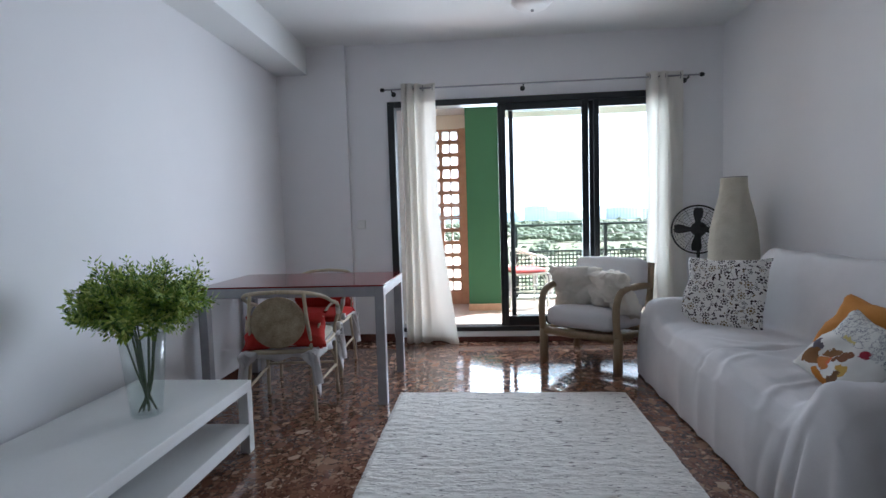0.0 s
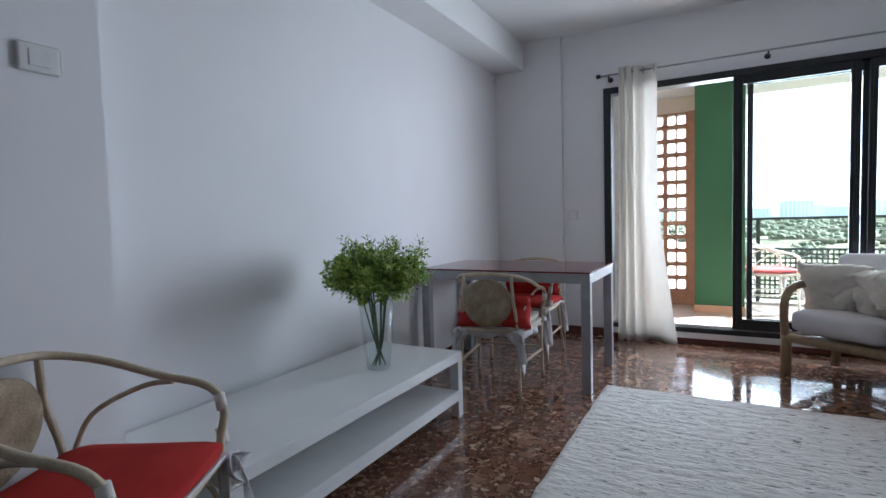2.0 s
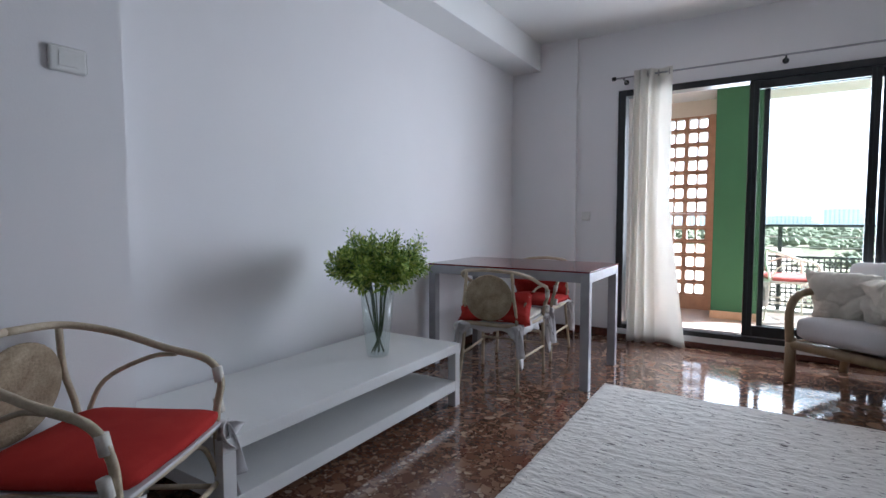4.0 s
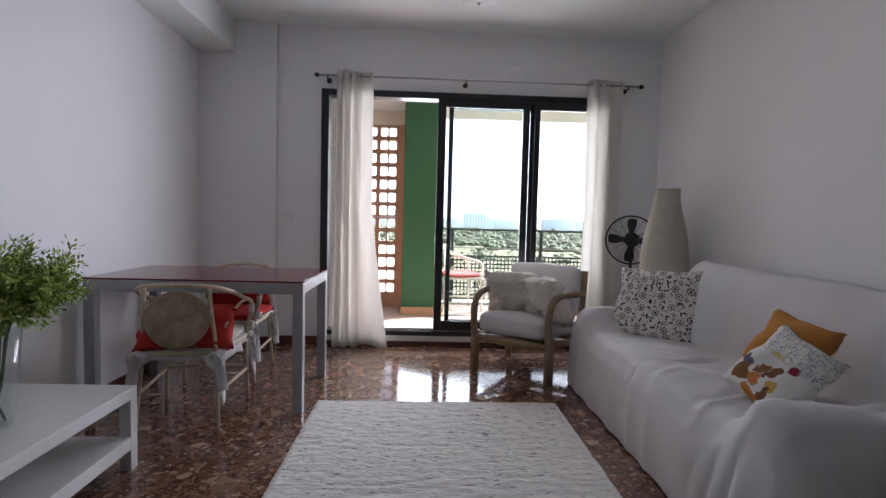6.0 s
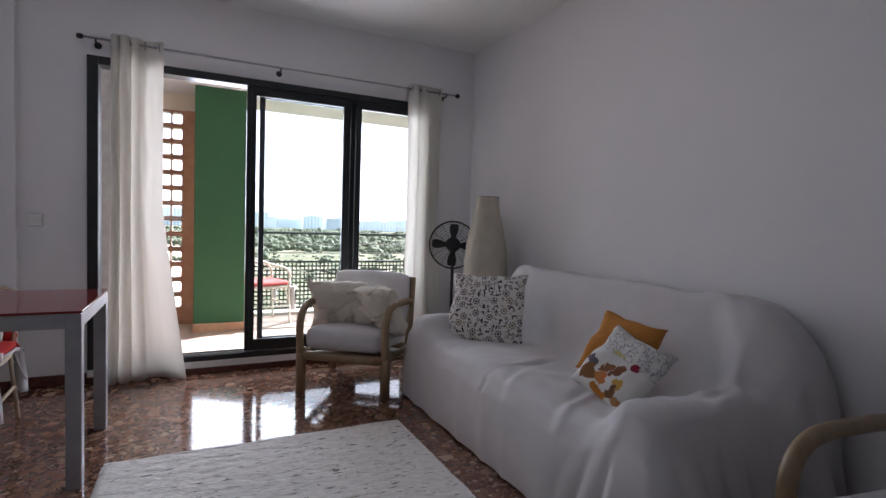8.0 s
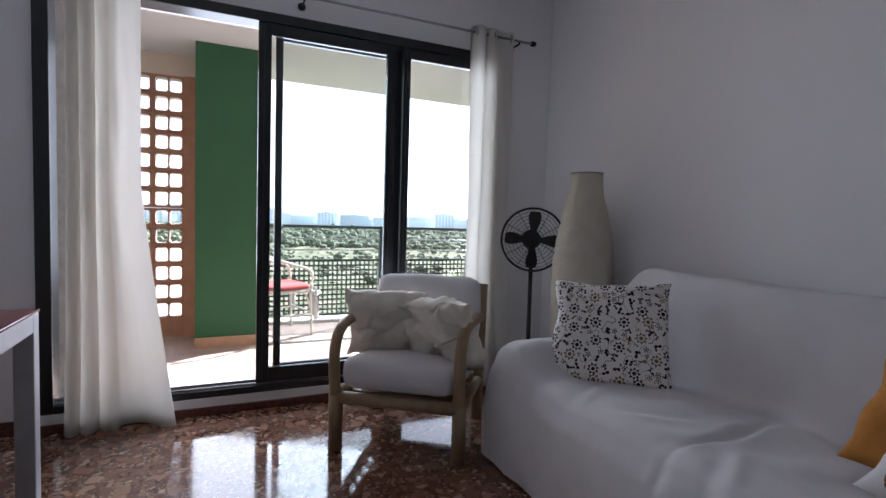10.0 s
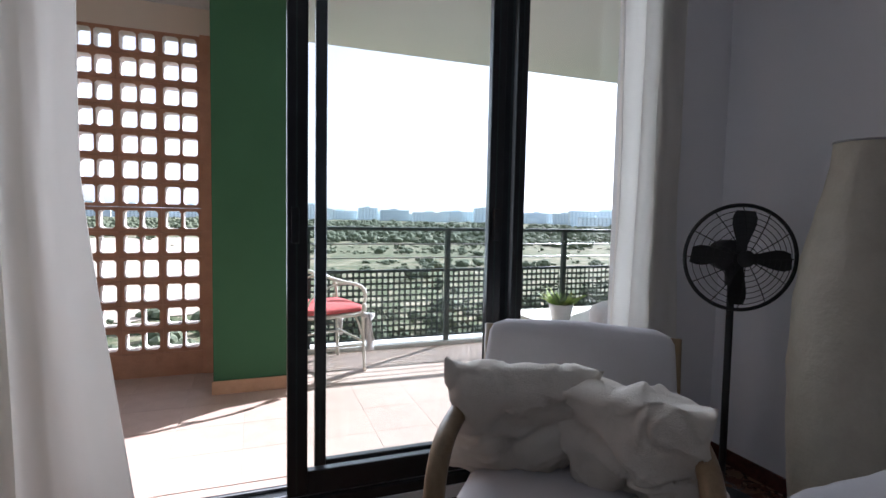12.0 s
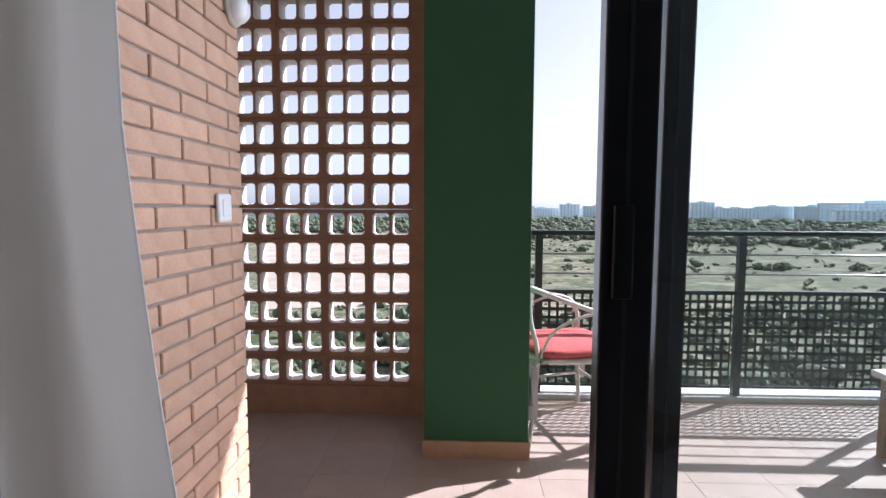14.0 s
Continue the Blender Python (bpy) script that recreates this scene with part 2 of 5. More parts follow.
def scrub_material():
    """Dry field: pale earth, tan grass and patches of green."""
    m, nt, b = mat("scrubland", (0.3, 0.26, 0.18), 0.95, 0, 0.1)
    v = coords(nt)
    vs = coords(nt, 1.0, "Object", (1, 1, 1))
    streak = coords(nt, 1.0, "Object", (0.5, 1, 1))
    cur = ramp(nt, noise_node(nt, streak, 0.022, 9, 0.72), [(0.32, (0.08, 0.10, 0.055)), (0.45, (0.16, 0.16, 0.10)), (0.55, (0.29, 0.25, 0.18)), (0.66, (0.13, 0.14, 0.08))])
    cur = mix(nt, ramp(nt, noise_node(nt, v, 0.22, 8, 0.78), [(0.45, (0, 0, 0)), (0.52, (1, 1, 1))]), cur, (0.07, 0.09, 0.045))
    cur = mix(nt, ramp(nt, noise_node(nt, vs, 0.75, 6, 0.75), [(0.52, (0, 0, 0)), (0.62, (0.85, 0.85, 0.85))]), cur, (0.29, 0.25, 0.19))
    nt.links.new(cur, b.inputs["Base Color"])
    return m


M_WALL = plaster("white wall paint", (0.85, 0.84, 0.85))
M_CEIL = plaster("white ceiling paint", (0.84, 0.85, 0.84))
M_TERRAZZO = terrazzo_material()
M_SKIRT = speckled("dark red terrazzo skirting", (0.06, 0.022, 0.018), (0.14, 0.05, 0.035), 40, 0.15, 120, 0.05)
M_BLACK = speckled("black lacquered aluminium", (0.008, 0.009, 0.01), (0.016, 0.018, 0.02), 12, 0.32, 200, 0.05)
M_GREENBLACK = speckled("dark green lacquered steel", (0.018, 0.03, 0.028), (0.03, 0.045, 0.042), 10, 0.45, 200, 0.08)
M_GLASS = glass_material("window glass", (0.965, 0.985, 0.98))
M_VASE = glass_material("vase glass", (0.955, 0.98, 0.975), 0.0, 0.35)
M_WHITELAC = speckled("white lacquered board", (0.72, 0.72, 0.71), (0.78, 0.78, 0.77), 3, 0.35, 90, 0.03)
M_ALU = speckled("grey painted aluminium", (0.30, 0.30, 0.32), (0.38, 0.38, 0.40), 14, 0.4, 220, 0.05, 0.3)
M_REDGLASS = speckled("dark red glass", (0.13, 0.012, 0.012), (0.17, 0.018, 0.018), 6, 0.06, 60, 0.0)
M_RATTAN = speckled("pale cane", (0.40, 0.32, 0.21), (0.62, 0.53, 0.39), 18, 0.5, 150, 0.25)
M_WEAVE = speckled("woven rush", (0.20, 0.14, 0.08), (0.46, 0.37, 0.25), 14, 0.8, 90, 0.8)
M_RATTANOUT = speckled("weathered white cane", (0.66, 0.63, 0.56), (0.82, 0.79, 0.72), 18, 0.6, 150, 0.25)
M_REDCLOTH = cloth("red cotton", (0.36, 0.022, 0.02), (0.5, 0.045, 0.035))
M_PINKCLOTH = cloth("faded red cotton", (0.5, 0.1, 0.1), (0.62, 0.16, 0.15))
M_WHITECLOTH = cloth("white cotton throw", (0.60, 0.58, 0.58), (0.69, 0.67, 0.675), 300, 4, 0.25)
M_CREAM = cloth("cream cotton", (0.70, 0.65, 0.56), (0.80, 0.75, 0.66), 350, 11, 0.75)
M_ORANGE = cloth("orange velvet", (0.42, 0.17, 0.035), (0.56, 0.25, 0.06), 250, 7, 0.3)
M_CURTAIN = cloth("cream curtain cotton", (0.77, 0.75, 0.70), (0.85, 0.83, 0.785), 500, 3, 0.15, through=0.5)
M_WOOD = speckled("pale beech wood", (0.21, 0.14, 0.075), (0.34, 0.24, 0.135), 5, 0.45, 60, 0.12, stretch=(6, 6, 1))
M_PAPER = cloth("cream rice paper", (0.62, 0.57, 0.47), (0.74, 0.69, 0.58), 90, 14, 0.5, through=0.25)
M_FANBLACK = speckled("matt black plastic", (0.008, 0.008, 0.008), (0.018, 0.018, 0.018), 20, 0.5, 150, 0.1)
M_STEEL = speckled("brushed steel", (0.32, 0.31, 0.31), (0.45, 0.44, 0.43), 20, 0.35, 200, 0.05, 0.9)
M_BRICK = speckled("orange facing brick", (0.46, 0.28, 0.18), (0.58, 0.37, 0.25), 16, 0.85, 130, 0.35, vary=0.10)
M_MORTAR = speckled("grey mortar", (0.28, 0.25, 0.22), (0.38, 0.34, 0.30), 20, 0.9, 150, 0.4)
# lattice hole walls: the daylight falling through is put into this pale colour
M_LITHOLE = speckled("terracotta paled by daylight", (0.58, 0.52, 0.48), (0.70, 0.64, 0.60), 14, 0.8, 120, 0.2)
M_TERRACOTTA = speckled("terracotta block", (0.38, 0.19, 0.11), (0.50, 0.27, 0.16), 12, 0.85, 120, 0.3, vary=0.07)
M_GREEN = plaster("green painted render", (0.046, 0.125, 0.06), 0.12)
# green end wall: the teal cast of glass and haze is in its colour
M_GREENTINTED = plaster("green render with teal haze tint", (0.10, 0.36, 0.30), 0.1)
M_TAN = speckled("tan tile skirting", (0.42, 0.26, 0.15), (0.52, 0.33, 0.2), 14, 0.6, 120, 0.1)
M_CREAMWALL = plaster("cream render", (0.72, 0.62, 0.50), 0.05)
M_SOFFIT = plaster("white render", (0.75, 0.75, 0.73), 0.05)
M_TILE = speckled("sand stoneware tile", (0.46, 0.35, 0.285), (0.56, 0.44, 0.37), 8, 0.4, 90, 0.1, vary=0.05)
M_PLASTIC = speckled("white plastic", (0.74, 0.74, 0.72), (0.8, 0.8, 0.78), 8, 0.35, 80, 0.02)
M_LEAF = leaf_material()
M_STEM = speckled("dark green stems", (0.05, 0.08, 0.03), (0.10, 0.14, 0.06), 30, 0.6, 120, 0.1)
M_FLORAL = floral_material()
M_PRINT = print_material()
M_SCRUB = scrub_material()
M_EARTH = speckled("pale bare earth", (0.30, 0.25, 0.19), (0.46, 0.40, 0.33), 0.12, 0.95, 2, 0.2)
M_BUSH = speckled("dusty green foliage", (0.06, 0.085, 0.05), (0.15, 0.17, 0.10), 1.2, 0.9, 4, 0.3)
# far blocks: the blue haze of distance is mixed into both colours
M_HAZEFACADE = speckled("concrete facade with haze in its colour", (0.62, 0.76, 0.84), (0.80, 0.88, 0.93), 0.2, 0.9, 2, 0.1, vary=0.18)
M_HAZEPANES = speckled("far panes with haze in their colour", (0.24, 0.36, 0.44), (0.32, 0.45, 0.53), 0.4, 0.3, 3, 0.0)


# ---- mesh helpers ----
def mesh_of(bm, name, material, smooth=False):
    me = bpy.data.meshes.new(name)
    bm.to_mesh(me)
    bm.free()
    for m in (material if isinstance(material, (list, tuple)) else [material]):
        me.materials.append(m)
    if smooth:
        me.polygons.foreach_set("use_smooth", [True] * len(me.polygons))
    return me


def part(name, bm, material, parent=None, label="", smooth=False, m=None):
    ob = new(name, mesh_of(bm, name, material, smooth))
    if parent:
        ob.parent = parent
    if m is not None:
        ob.matrix_basis = m
    if label:
        ob["label"] = label
    return ob


def thing(name, label, category, group="", at=None, kind=""):
    ob = new(name)
    if at is not None:
        ob.matrix_basis = at
    return tagged(ob, label, category, group, kind)


def add_box(bm, lo, hi, bevel=0.0, seg=2):
    lo, hi = Vector(lo), Vector(hi)
    r = bmesh.ops.create_cube(bm, size=1.0, matrix=Matrix.Translation((lo + hi) / 2) @ Matrix.Diagonal((*(hi - lo), 1)))
    if bevel:
        edges = list({e for v in r["verts"] for e in v.link_edges})
        bmesh.ops.bevel(bm, geom=edges, offset=bevel, segments=seg, profile=0.5, affect="EDGES")
    return bm


def box(lo, hi, bevel=0.0, seg=2):
    return add_box(bmesh.new(), lo, hi, bevel, seg)


def add_tube(bm, pts, r, n=10, closed=False, r2=None):
    """A round tube along points; r may taper to r2."""
    pts = [Vector(p) for p in pts]
    k, rings, up = len(pts), [], None
    for i, p in enumerate(pts):
        a = pts[i - 1] if (i or closed) else p
        c = pts[(i + 1) % k] if (i < k - 1 or closed) else p
        d = (c - a).normalized()
        if up is None:
            up = d.orthogonal().normalized()
        up = (up - d * up.dot(d)).normalized()
        side = d.cross(up)
        rad = r if r2 is None else r + (r2 - r) * i / max(1, k - 1)
        rings.append([bm.verts.new(p + rad * (math.cos(q) * up + math.sin(q) * side)) for q in (2 * math.pi * j / n for j in range(n))])
    for i in range(k if closed else k - 1):
        a, b = rings[i], rings[(i + 1) % k]
        for j in range(n):
            bm.faces.new((a[j], a[(j + 1) % n], b[(j + 1) % n], b[j]))
    if not closed:
        bm.faces.new(rings[0][::-1])
        bm.faces.new(rings[-1])
    return bm


def tube(pts, r, n=10, closed=False, r2=None):
    return add_tube(bmesh.new(), pts, r, n, closed, r2)


def curve_pts(pts, steps=6, closed=False):
    """Smooth points through pts (Catmull-Rom)."""
    p = [Vector(q) for q in pts]
    k, out = len(p), []
    for i in range(k if closed else k - 1):
        p0 = p[(i - 1) % k] if (closed or i) else p[0]
        p1, p2 = p[i], p[(i + 1) % k]
        p3 = p[(i + 2) % k] if (closed or i + 2 < k) else p[-1]
        for j in range(steps):
            t = j / steps
            out.append(0.5 * (2 * p1 + (p2 - p0) * t + (2 * p0 - 5 * p1 + 4 * p2 - p3) * t * t + (3 * p1 - p0 - 3 * p2 + p3) * t ** 3))
    if not closed:
        out.append(p[-1])
    return out


def add_lathe(bm, prof, n=32, centre=(0, 0, 0), wob=0.0):
    """Turn a profile of (radius, z) about z."""
    c, rings = Vector(centre), []
    for i, (r, z) in enumerate(prof):
        rings.append([bm.verts.new(c + Vector((r * math.cos(a) * (1 + wob * noise.noise((3 * math.cos(a), 3 * math.sin(a), z * 14))),
                                               r * math.sin(a) * (1 + wob * noise.noise((3 * math.cos(a), 3 * math.sin(a), z * 14))), z))) for a in (2 * math.pi * j / n for j in range(n))])
    for a, b in zip(rings, rings[1:]):
        for j in range(n):
            bm.faces.new((a[j], a[(j + 1) % n], b[(j + 1) % n], b[j]))
    return bm


def lathe(prof, n=32, centre=(0, 0, 0), wob=0.0):
    return add_lathe(bmesh.new(), prof, n, centre, wob)


def smooth01(a, b, x):
    t = min(1.0, max(0.0, (x - a) / (b - a)))
    return t * t * (3 - 2 * t)


def cushion(w, h, d, n=18, crumple=0.0, pinch=0.12, seed=0.0, square=0.45, folds=0.0):
    """A stuffed pillow, w by h in x and y, d thick in z."""
    bm = bmesh.new()
    grid = {}
    for side in (1, -1):
        for i in range(n + 1):
            for j in range(n + 1):
                u, v = 2 * i / n - 1, 2 * j / n - 1
                edge = i in (0, n) or j in (0, n)
                if side == -1 and edge:
                    grid[side, i, j] = grid[1, i, j]
                    continue
                fat = (max(0.0, (1 - u ** 4) * (1 - v ** 4))) ** square
                px = u * w / 2 * (1 - pinch * (1 - abs(v) ** 2.5) * abs(u) ** 3 * 0.5)
                py = v * h / 2 * (1 - pinch * (1 - abs(u) ** 2.5) * abs(v) ** 3 * 0.5)
                q = Vector((px, py, side * d / 2 * fat))
                if crumple:
                    q += crumple * noise.noise_vector(Vector((u * 1.7 + seed, v * 1.7, side * 0.3))) + 0.22 * crumple * noise.noise_vector(Vector((u * 4 + seed, v * 4, side)))
                    crease = abs(noise.noise((u * 1.3 + seed, v * 1.3 + 5, 0)))
                    q.z -= side * crumple * 0.45 * math.exp(-(crease / 0.09) ** 2)
                if folds:
                    ridge = noise.noise((u * 1.1 + v * 1.9 + seed, v * 0.9 - u * 0.6, side * 2.0))
                    q.z += side * folds * (math.exp(-(ridge / 0.05) ** 2) - math.exp(-((ridge - 0.12) / 0.05) ** 2)) * max(0.3, fat)
                grid[side, i, j] = bm.verts.new(q)
        for i in range(n):
            for j in range(n):
                f = [grid[side, i, j], grid[side, i + 1, j], grid[side, i + 1, j + 1], grid[side, i, j + 1]]
                bm.faces.new(f if side == 1 else f[::-1])
    return bm


def pad(lo, hi, r=0.04, bulge=0.02, n=10, seed=0.0):
    """A box cushion with rounded edges and a soft, uneven surface."""
    bm = box(lo, hi)
    bmesh.ops.subdivide_edges(bm, edges=bm.edges[:], cuts=n, use_grid_fill=True)
    lo, hi = Vector(lo), Vector(hi)
    mid, half = (lo + hi) / 2, (hi - lo) / 2
    for v in bm.verts:
        p = v.co - mid
        inner = Vector([max(-half[k] + r, min(half[k] - r, p[k])) for k in range(3)])
        d = p - inner
        q = inner + (d.normalized() * r if d.length > 1e-6 else d)
        u, w, z = (q[k] / half[k] for k in range(3))
        q += Vector((u * bulge * (1 - w * w) * (1 - z * z), w * bulge * (1 - u * u) * (1 - z * z), z * bulge * (1 - u * u) * (1 - w * w)))
        q += 0.006 * noise.noise_vector(Vector((p.x * 6 + seed, p.y * 6, p.z * 6)))
        v.co = mid + q
    return bm


def structure(name, bm, material, label="", category="", smooth=False):
    return tagged(part(name, bm, material, smooth=smooth), label, category, kind="structure")


# ---- the room ----
XL, XR, YW, YO, YB, ZC = -0.93, 3.02, 4.60, 4.88, -4.0, 2.72
DX0, DX1, DZ1 = 0.08, 2.62, 2.20
structure("floor", box((XL - 0.3, YB - 0.2, -0.2), (XR + 0.25, 4.70, 0.0)), M_TERRAZZO, "polished red-brown terrazzo floor with pale chips", "floor")
structure("ceiling", box((XL - 0.3, YB - 0.2, ZC), (XR + 0.25, YO, ZC + 0.2)), M_CEIL, "plain white painted ceiling", "ceiling")
structure("wall_west", box((XL - 0.2, 0.84, 0), (XL, YW, ZC)), M_WALL, "plain white painted wall behind the bench", "wall")
structure("wall_west_near", box((XL - 0.2, YB, 0), (-0.74, 0.84, ZC)), M_WALL, "white painted wall corner with switches", "wall")
structure("wall_east", box((XR, YB, 0), (XR + 0.2, YO, ZC)), M_WALL, "plain white painted wall behind the sofa", "wall")
structure("wall_south", box((XL - 0.2, YB - 0.2, 0), (XR + 0.2, YB, ZC)), M_WALL, "plain white painted wall", "wall")
structure("wall_north_left", box((XL - 0.2, YW, 0), (DX0, YO, ZC)), M_WALL, "white painted window wall", "wall")
structure("wall_north_right", box((DX1, YW, 0), (XR, YO, ZC)), M_WALL, "white painted window wall", "wall")
structure("wall_north_top", box((DX0, YW, DZ1), (DX1, YO, ZC)), M_WALL, "white painted lintel over the sliding door", "wall")
structure("pillar", box((XL, YW - 0.05, 0), (-0.29, YW, ZC)), M_WALL, "shallow white pilaster in the room's corner", "pillar")
structure("beam", box((XL, 0.84, 2.47), (-0.64, YW - 0.05, ZC), 0.004), M_CEIL, "white boxed beam under the ceiling", "beam")
structure("door_threshold", box((DX0, YW - 0.035, 0.0), (DX1, 4.70, 0.09)), M_WHITELAC, "white threshold under the sliding door", "threshold")
for nm, lo, hi in (("baseboard_1", (XL, 0.84, 0), (XL + 0.012, YW - 0.05, 0.07)), ("baseboard_2", (XL + 0.012, YW - 0.062, 0), (-0.29, YW - 0.05, 0.07)),
                   ("baseboard_3", (-0.29, YW - 0.012, 0), (DX0, YW, 0.07)), ("baseboard_4", (DX1, YW - 0.012, 0), (XR, YW, 0.07)), ("baseboard_5", (XR - 0.012, YB, 0), (XR, YW - 0.012, 0.07)),
                   ("baseboard_6", (-0.74, YB, 0), (-0.728, 0.84, 0.07)), ("baseboard_7", (DX0, YW - 0.05, 0), (DX1, YW - 0.038, 0.045))):
    structure(nm, box(lo, hi, 0.003, 1), M_SKIRT, "dark red terrazzo skirting", "skirting")


# ---- sliding door ----
def sliding_door():
    d = thing("door_1", "black aluminium sliding balcony door, one leaf open", "door", kind="structure")
    y0, y1 = 4.57, 4.70
    z0 = 0.09
    part("outer_frame", box((DX0, y0, z0), (DX0 + 0.065, y1, DZ1), 0.004), M_BLACK, d)
    part("outer_frame", box((DX1 - 0.065, y0, z0), (DX1, y1, DZ1), 0.004), M_BLACK, d)
    part("outer_frame", box((DX0 + 0.065, y0, DZ1 - 0.055), (DX1 - 0.065, y1, DZ1), 0.004), M_BLACK, d)
    part("outer_frame", box((DX0 + 0.065, y0, z0), (DX1 - 0.065, y1, z0 + 0.04), 0.004), M_BLACK, d)
    for rail in (4.597, 4.663):
        part("track", box((DX0 + 0.065, rail - 0.004, z0 + 0.04), (DX1 - 0.065, rail + 0.004, z0 + 0.05)), M_STEEL, d)

    def leaf(xa, xb, ya, yb, wa, wb):
        zt = DZ1 - 0.055
        lf = part("leaf", box((xa, ya, z0 + 0.05), (xa + wa, yb, zt), 0.004), M_BLACK, d)
        part("stile", box((xb - wb, ya, z0 + 0.05), (xb, yb, zt), 0.004), M_BLACK, lf)
        part("rail", box((xa + wa, ya, z0 + 0.05), (xb - wb, yb, z0 + 0.135), 0.004), M_BLACK, lf)
        part("rail", box((xa + wa, ya, zt - 0.065), (xb - wb, yb, zt), 0.004), M_BLACK, lf)
        for x, w in ((xa, wa), (xb - wb, wb)):
            part("stile_groove", box((x + w * 0.42, ya - 0.0015, z0 + 0.06), (x + w * 0.50, ya + 0.001, zt - 0.01)), M_GREENBLACK, lf)
        pane = part("pane", box((xa + wa - 0.005, (ya + yb) / 2 - 0.003, z0 + 0.13), (xb - wb + 0.005, (ya + yb) / 2 + 0.003, zt - 0.06)), M_GLASS, lf, "clear glass pane")
        pane.visible_shadow = False
        return lf

    a = leaf(1.073, 1.868, 4.58, 4.614, 0.068, 0.058)
    leaf(1.172, 1.975, 4.646, 4.676, 0.04, 0.088)
    leaf(1.915, DX1 - 0.065, 4.58, 4.614, 0.047, 0.05)
    part("pull_handle", box((1.825, 4.564, 1.03), (1.85, 4.58, 1.15), 0.004), M_BLACK, a)
    part("latch", box((1.086, 4.57, 1.02), (1.112, 4.58, 1.14), 0.003), M_BLACK, a)
    return d


sliding_door()


# ---- curtains and rod ----
def curtain_rod():
    r = thing("curtain_rod", "thin dark metal curtain rod with knob ends", "curtain rod")
    z, y = 2.29, 4.50
    part("rod", tube([(0.055, y, z), (2.80, y, z)], 0.0075, 10), M_ALU, r, smooth=True)
    for x in (0.055, 2.80):
        part("finial", lathe([(0.0, -0.02), (0.015, -0.016), (0.018, 0.0), (0.014, 0.016), (0.0, 0.02)], 14), M_FANBLACK, r, smooth=True, m=pose(x, y, z, 0, 90, 0))
    for x in (0.14, 1.30, 2.69):
        b = part("bracket", tube([(x, 4.598, z - 0.02), (x, y, z - 0.02), (x, y, z - 0.006)], 0.006, 8), M_FANBLACK, r)
        part("bracket_plate", lathe([(0.0, 0.0), (0.022, 0.0), (0.022, 0.006), (0.0, 0.006)], 14), M_FANBLACK, b, m=pose(x, 4.599, z - 0.02, 90, 0, 0))
    return r


def curtain(x0, x1, bx0, bx1, folds, seed, sweep, flat=0.0):
    """A gathered panel hanging from the rod, x0..x1 at the top and bx0..bx1 at the hem."""
    c = thing("curtain", "cream cotton curtain with steel eyelets, gathered on the rod", "curtain", "curtains at the sliding door")
    nu, nv, z1, z0 = 120, 44, 2.33, 0.012
    bm = bmesh.new()
    rows = []
    for j in range(nv + 1):
        v = j / nv
        z = z1 + (z0 - z1) * v
        k = max(0.0, (v - 0.48) / 0.52)
        xa, xb = x0 + (bx0 - x0) * k, x1 + (bx1 - x1) * k ** sweep
        row = []
        for i in range(nu + 1):
            u = i / nu
            w = u / 0.62 if u < 0.62 else 1 + (u - 0.62) / 0.38 * 0.28
            ph = 2 * math.pi * folds * (w + 0.04 * math.sin(5 * w + seed + 2.2 * v))
            tight = 1.0 - (0.45 + 0.35 * flat) * smooth01(0.5, 0.66, u)
            amp = tight * (0.03 * (0.6 + 0.5 * math.sin(3.1 * u + 2.2 * v + seed)) + 0.012)
            flare = 0.05 * k * noise.noise((u * 4 + seed, v * 2, 1.0)) + 0.006 * noise.noise((u * 9 + seed, v * 9, 4.0))
            y = 4.50 + amp * math.sin(ph) + flare
            spread = u * (0.75 + 0.25 * u)
            tail = smooth01(0.5, 0.75, u) * flat
            y -= 0.02 * flat * smooth01(0.55, 1.0, u)
            y += tail * (0.025 * math.sin(2.6 * (u - 0.5) / 0.5 + 1.2 * v))
            spread -= flat * 0.10 * math.sin(math.pi * min(1.0, u / 0.8)) * (0.5 + 0.5 * k)
            x = xa + (xb - xa) * spread + 0.014 * tight * math.cos(ph)
            row.append(bm.verts.new((x, y, z + (0.01 * math.sin(ph) if j == nv else 0))))
        rows.append(row)
    for a, b in zip(rows, rows[1:]):
        for i in range(nu):
            bm.faces.new((a[i], a[i + 1], b[i + 1], b[i]))
    ob = part("fabric", bm, M_CURTAIN, c, smooth=True)
    sd = ob.modifiers.new("thick", "SOLIDIFY")
    sd.thickness = 0.0025
    for i in range(folds + 1):
        x = x0 + (x1 - x0) * (i + 0.25) / (folds + 0.5)
        part("eyelet", tube([(x, 4.50 + 0.024 * math.cos(a), 2.29 + 0.024 * math.sin(a)) for a in (2 * math.pi * q / 14 for q in range(14))], 0.004, 6, True), M_STEEL, c, "steel ring", True)
    return c


curtain_rod()
curtain(0.225, 0.525, 0.195, 0.68, 3, 0.4, 1.1, 1.0)
curtain(2.335, 2.65, 2.305, 2.73, 2, 2.1, 1.2)


# ---- balcony ----
ZF, YR = -0.03, 7.05
structure("balcony_floor", box((-1.6, 4.70, -0.35), (5.06, 7.18, ZF - 0.003)), M_TILE, "grouted balcony slab", "floor")
structure("balcony_ceiling", box((-1.6, YO, 2.48), (5.06, 7.12, 2.85)), M_SOFFIT, "white rendered balcony soffit", "ceiling")
structure("balcony_sill", box((DX0, 4.70, ZF - 0.008), (DX1, YO, 0.03)), M_WHITELAC, "pale sill outside the sliding door", "sill")
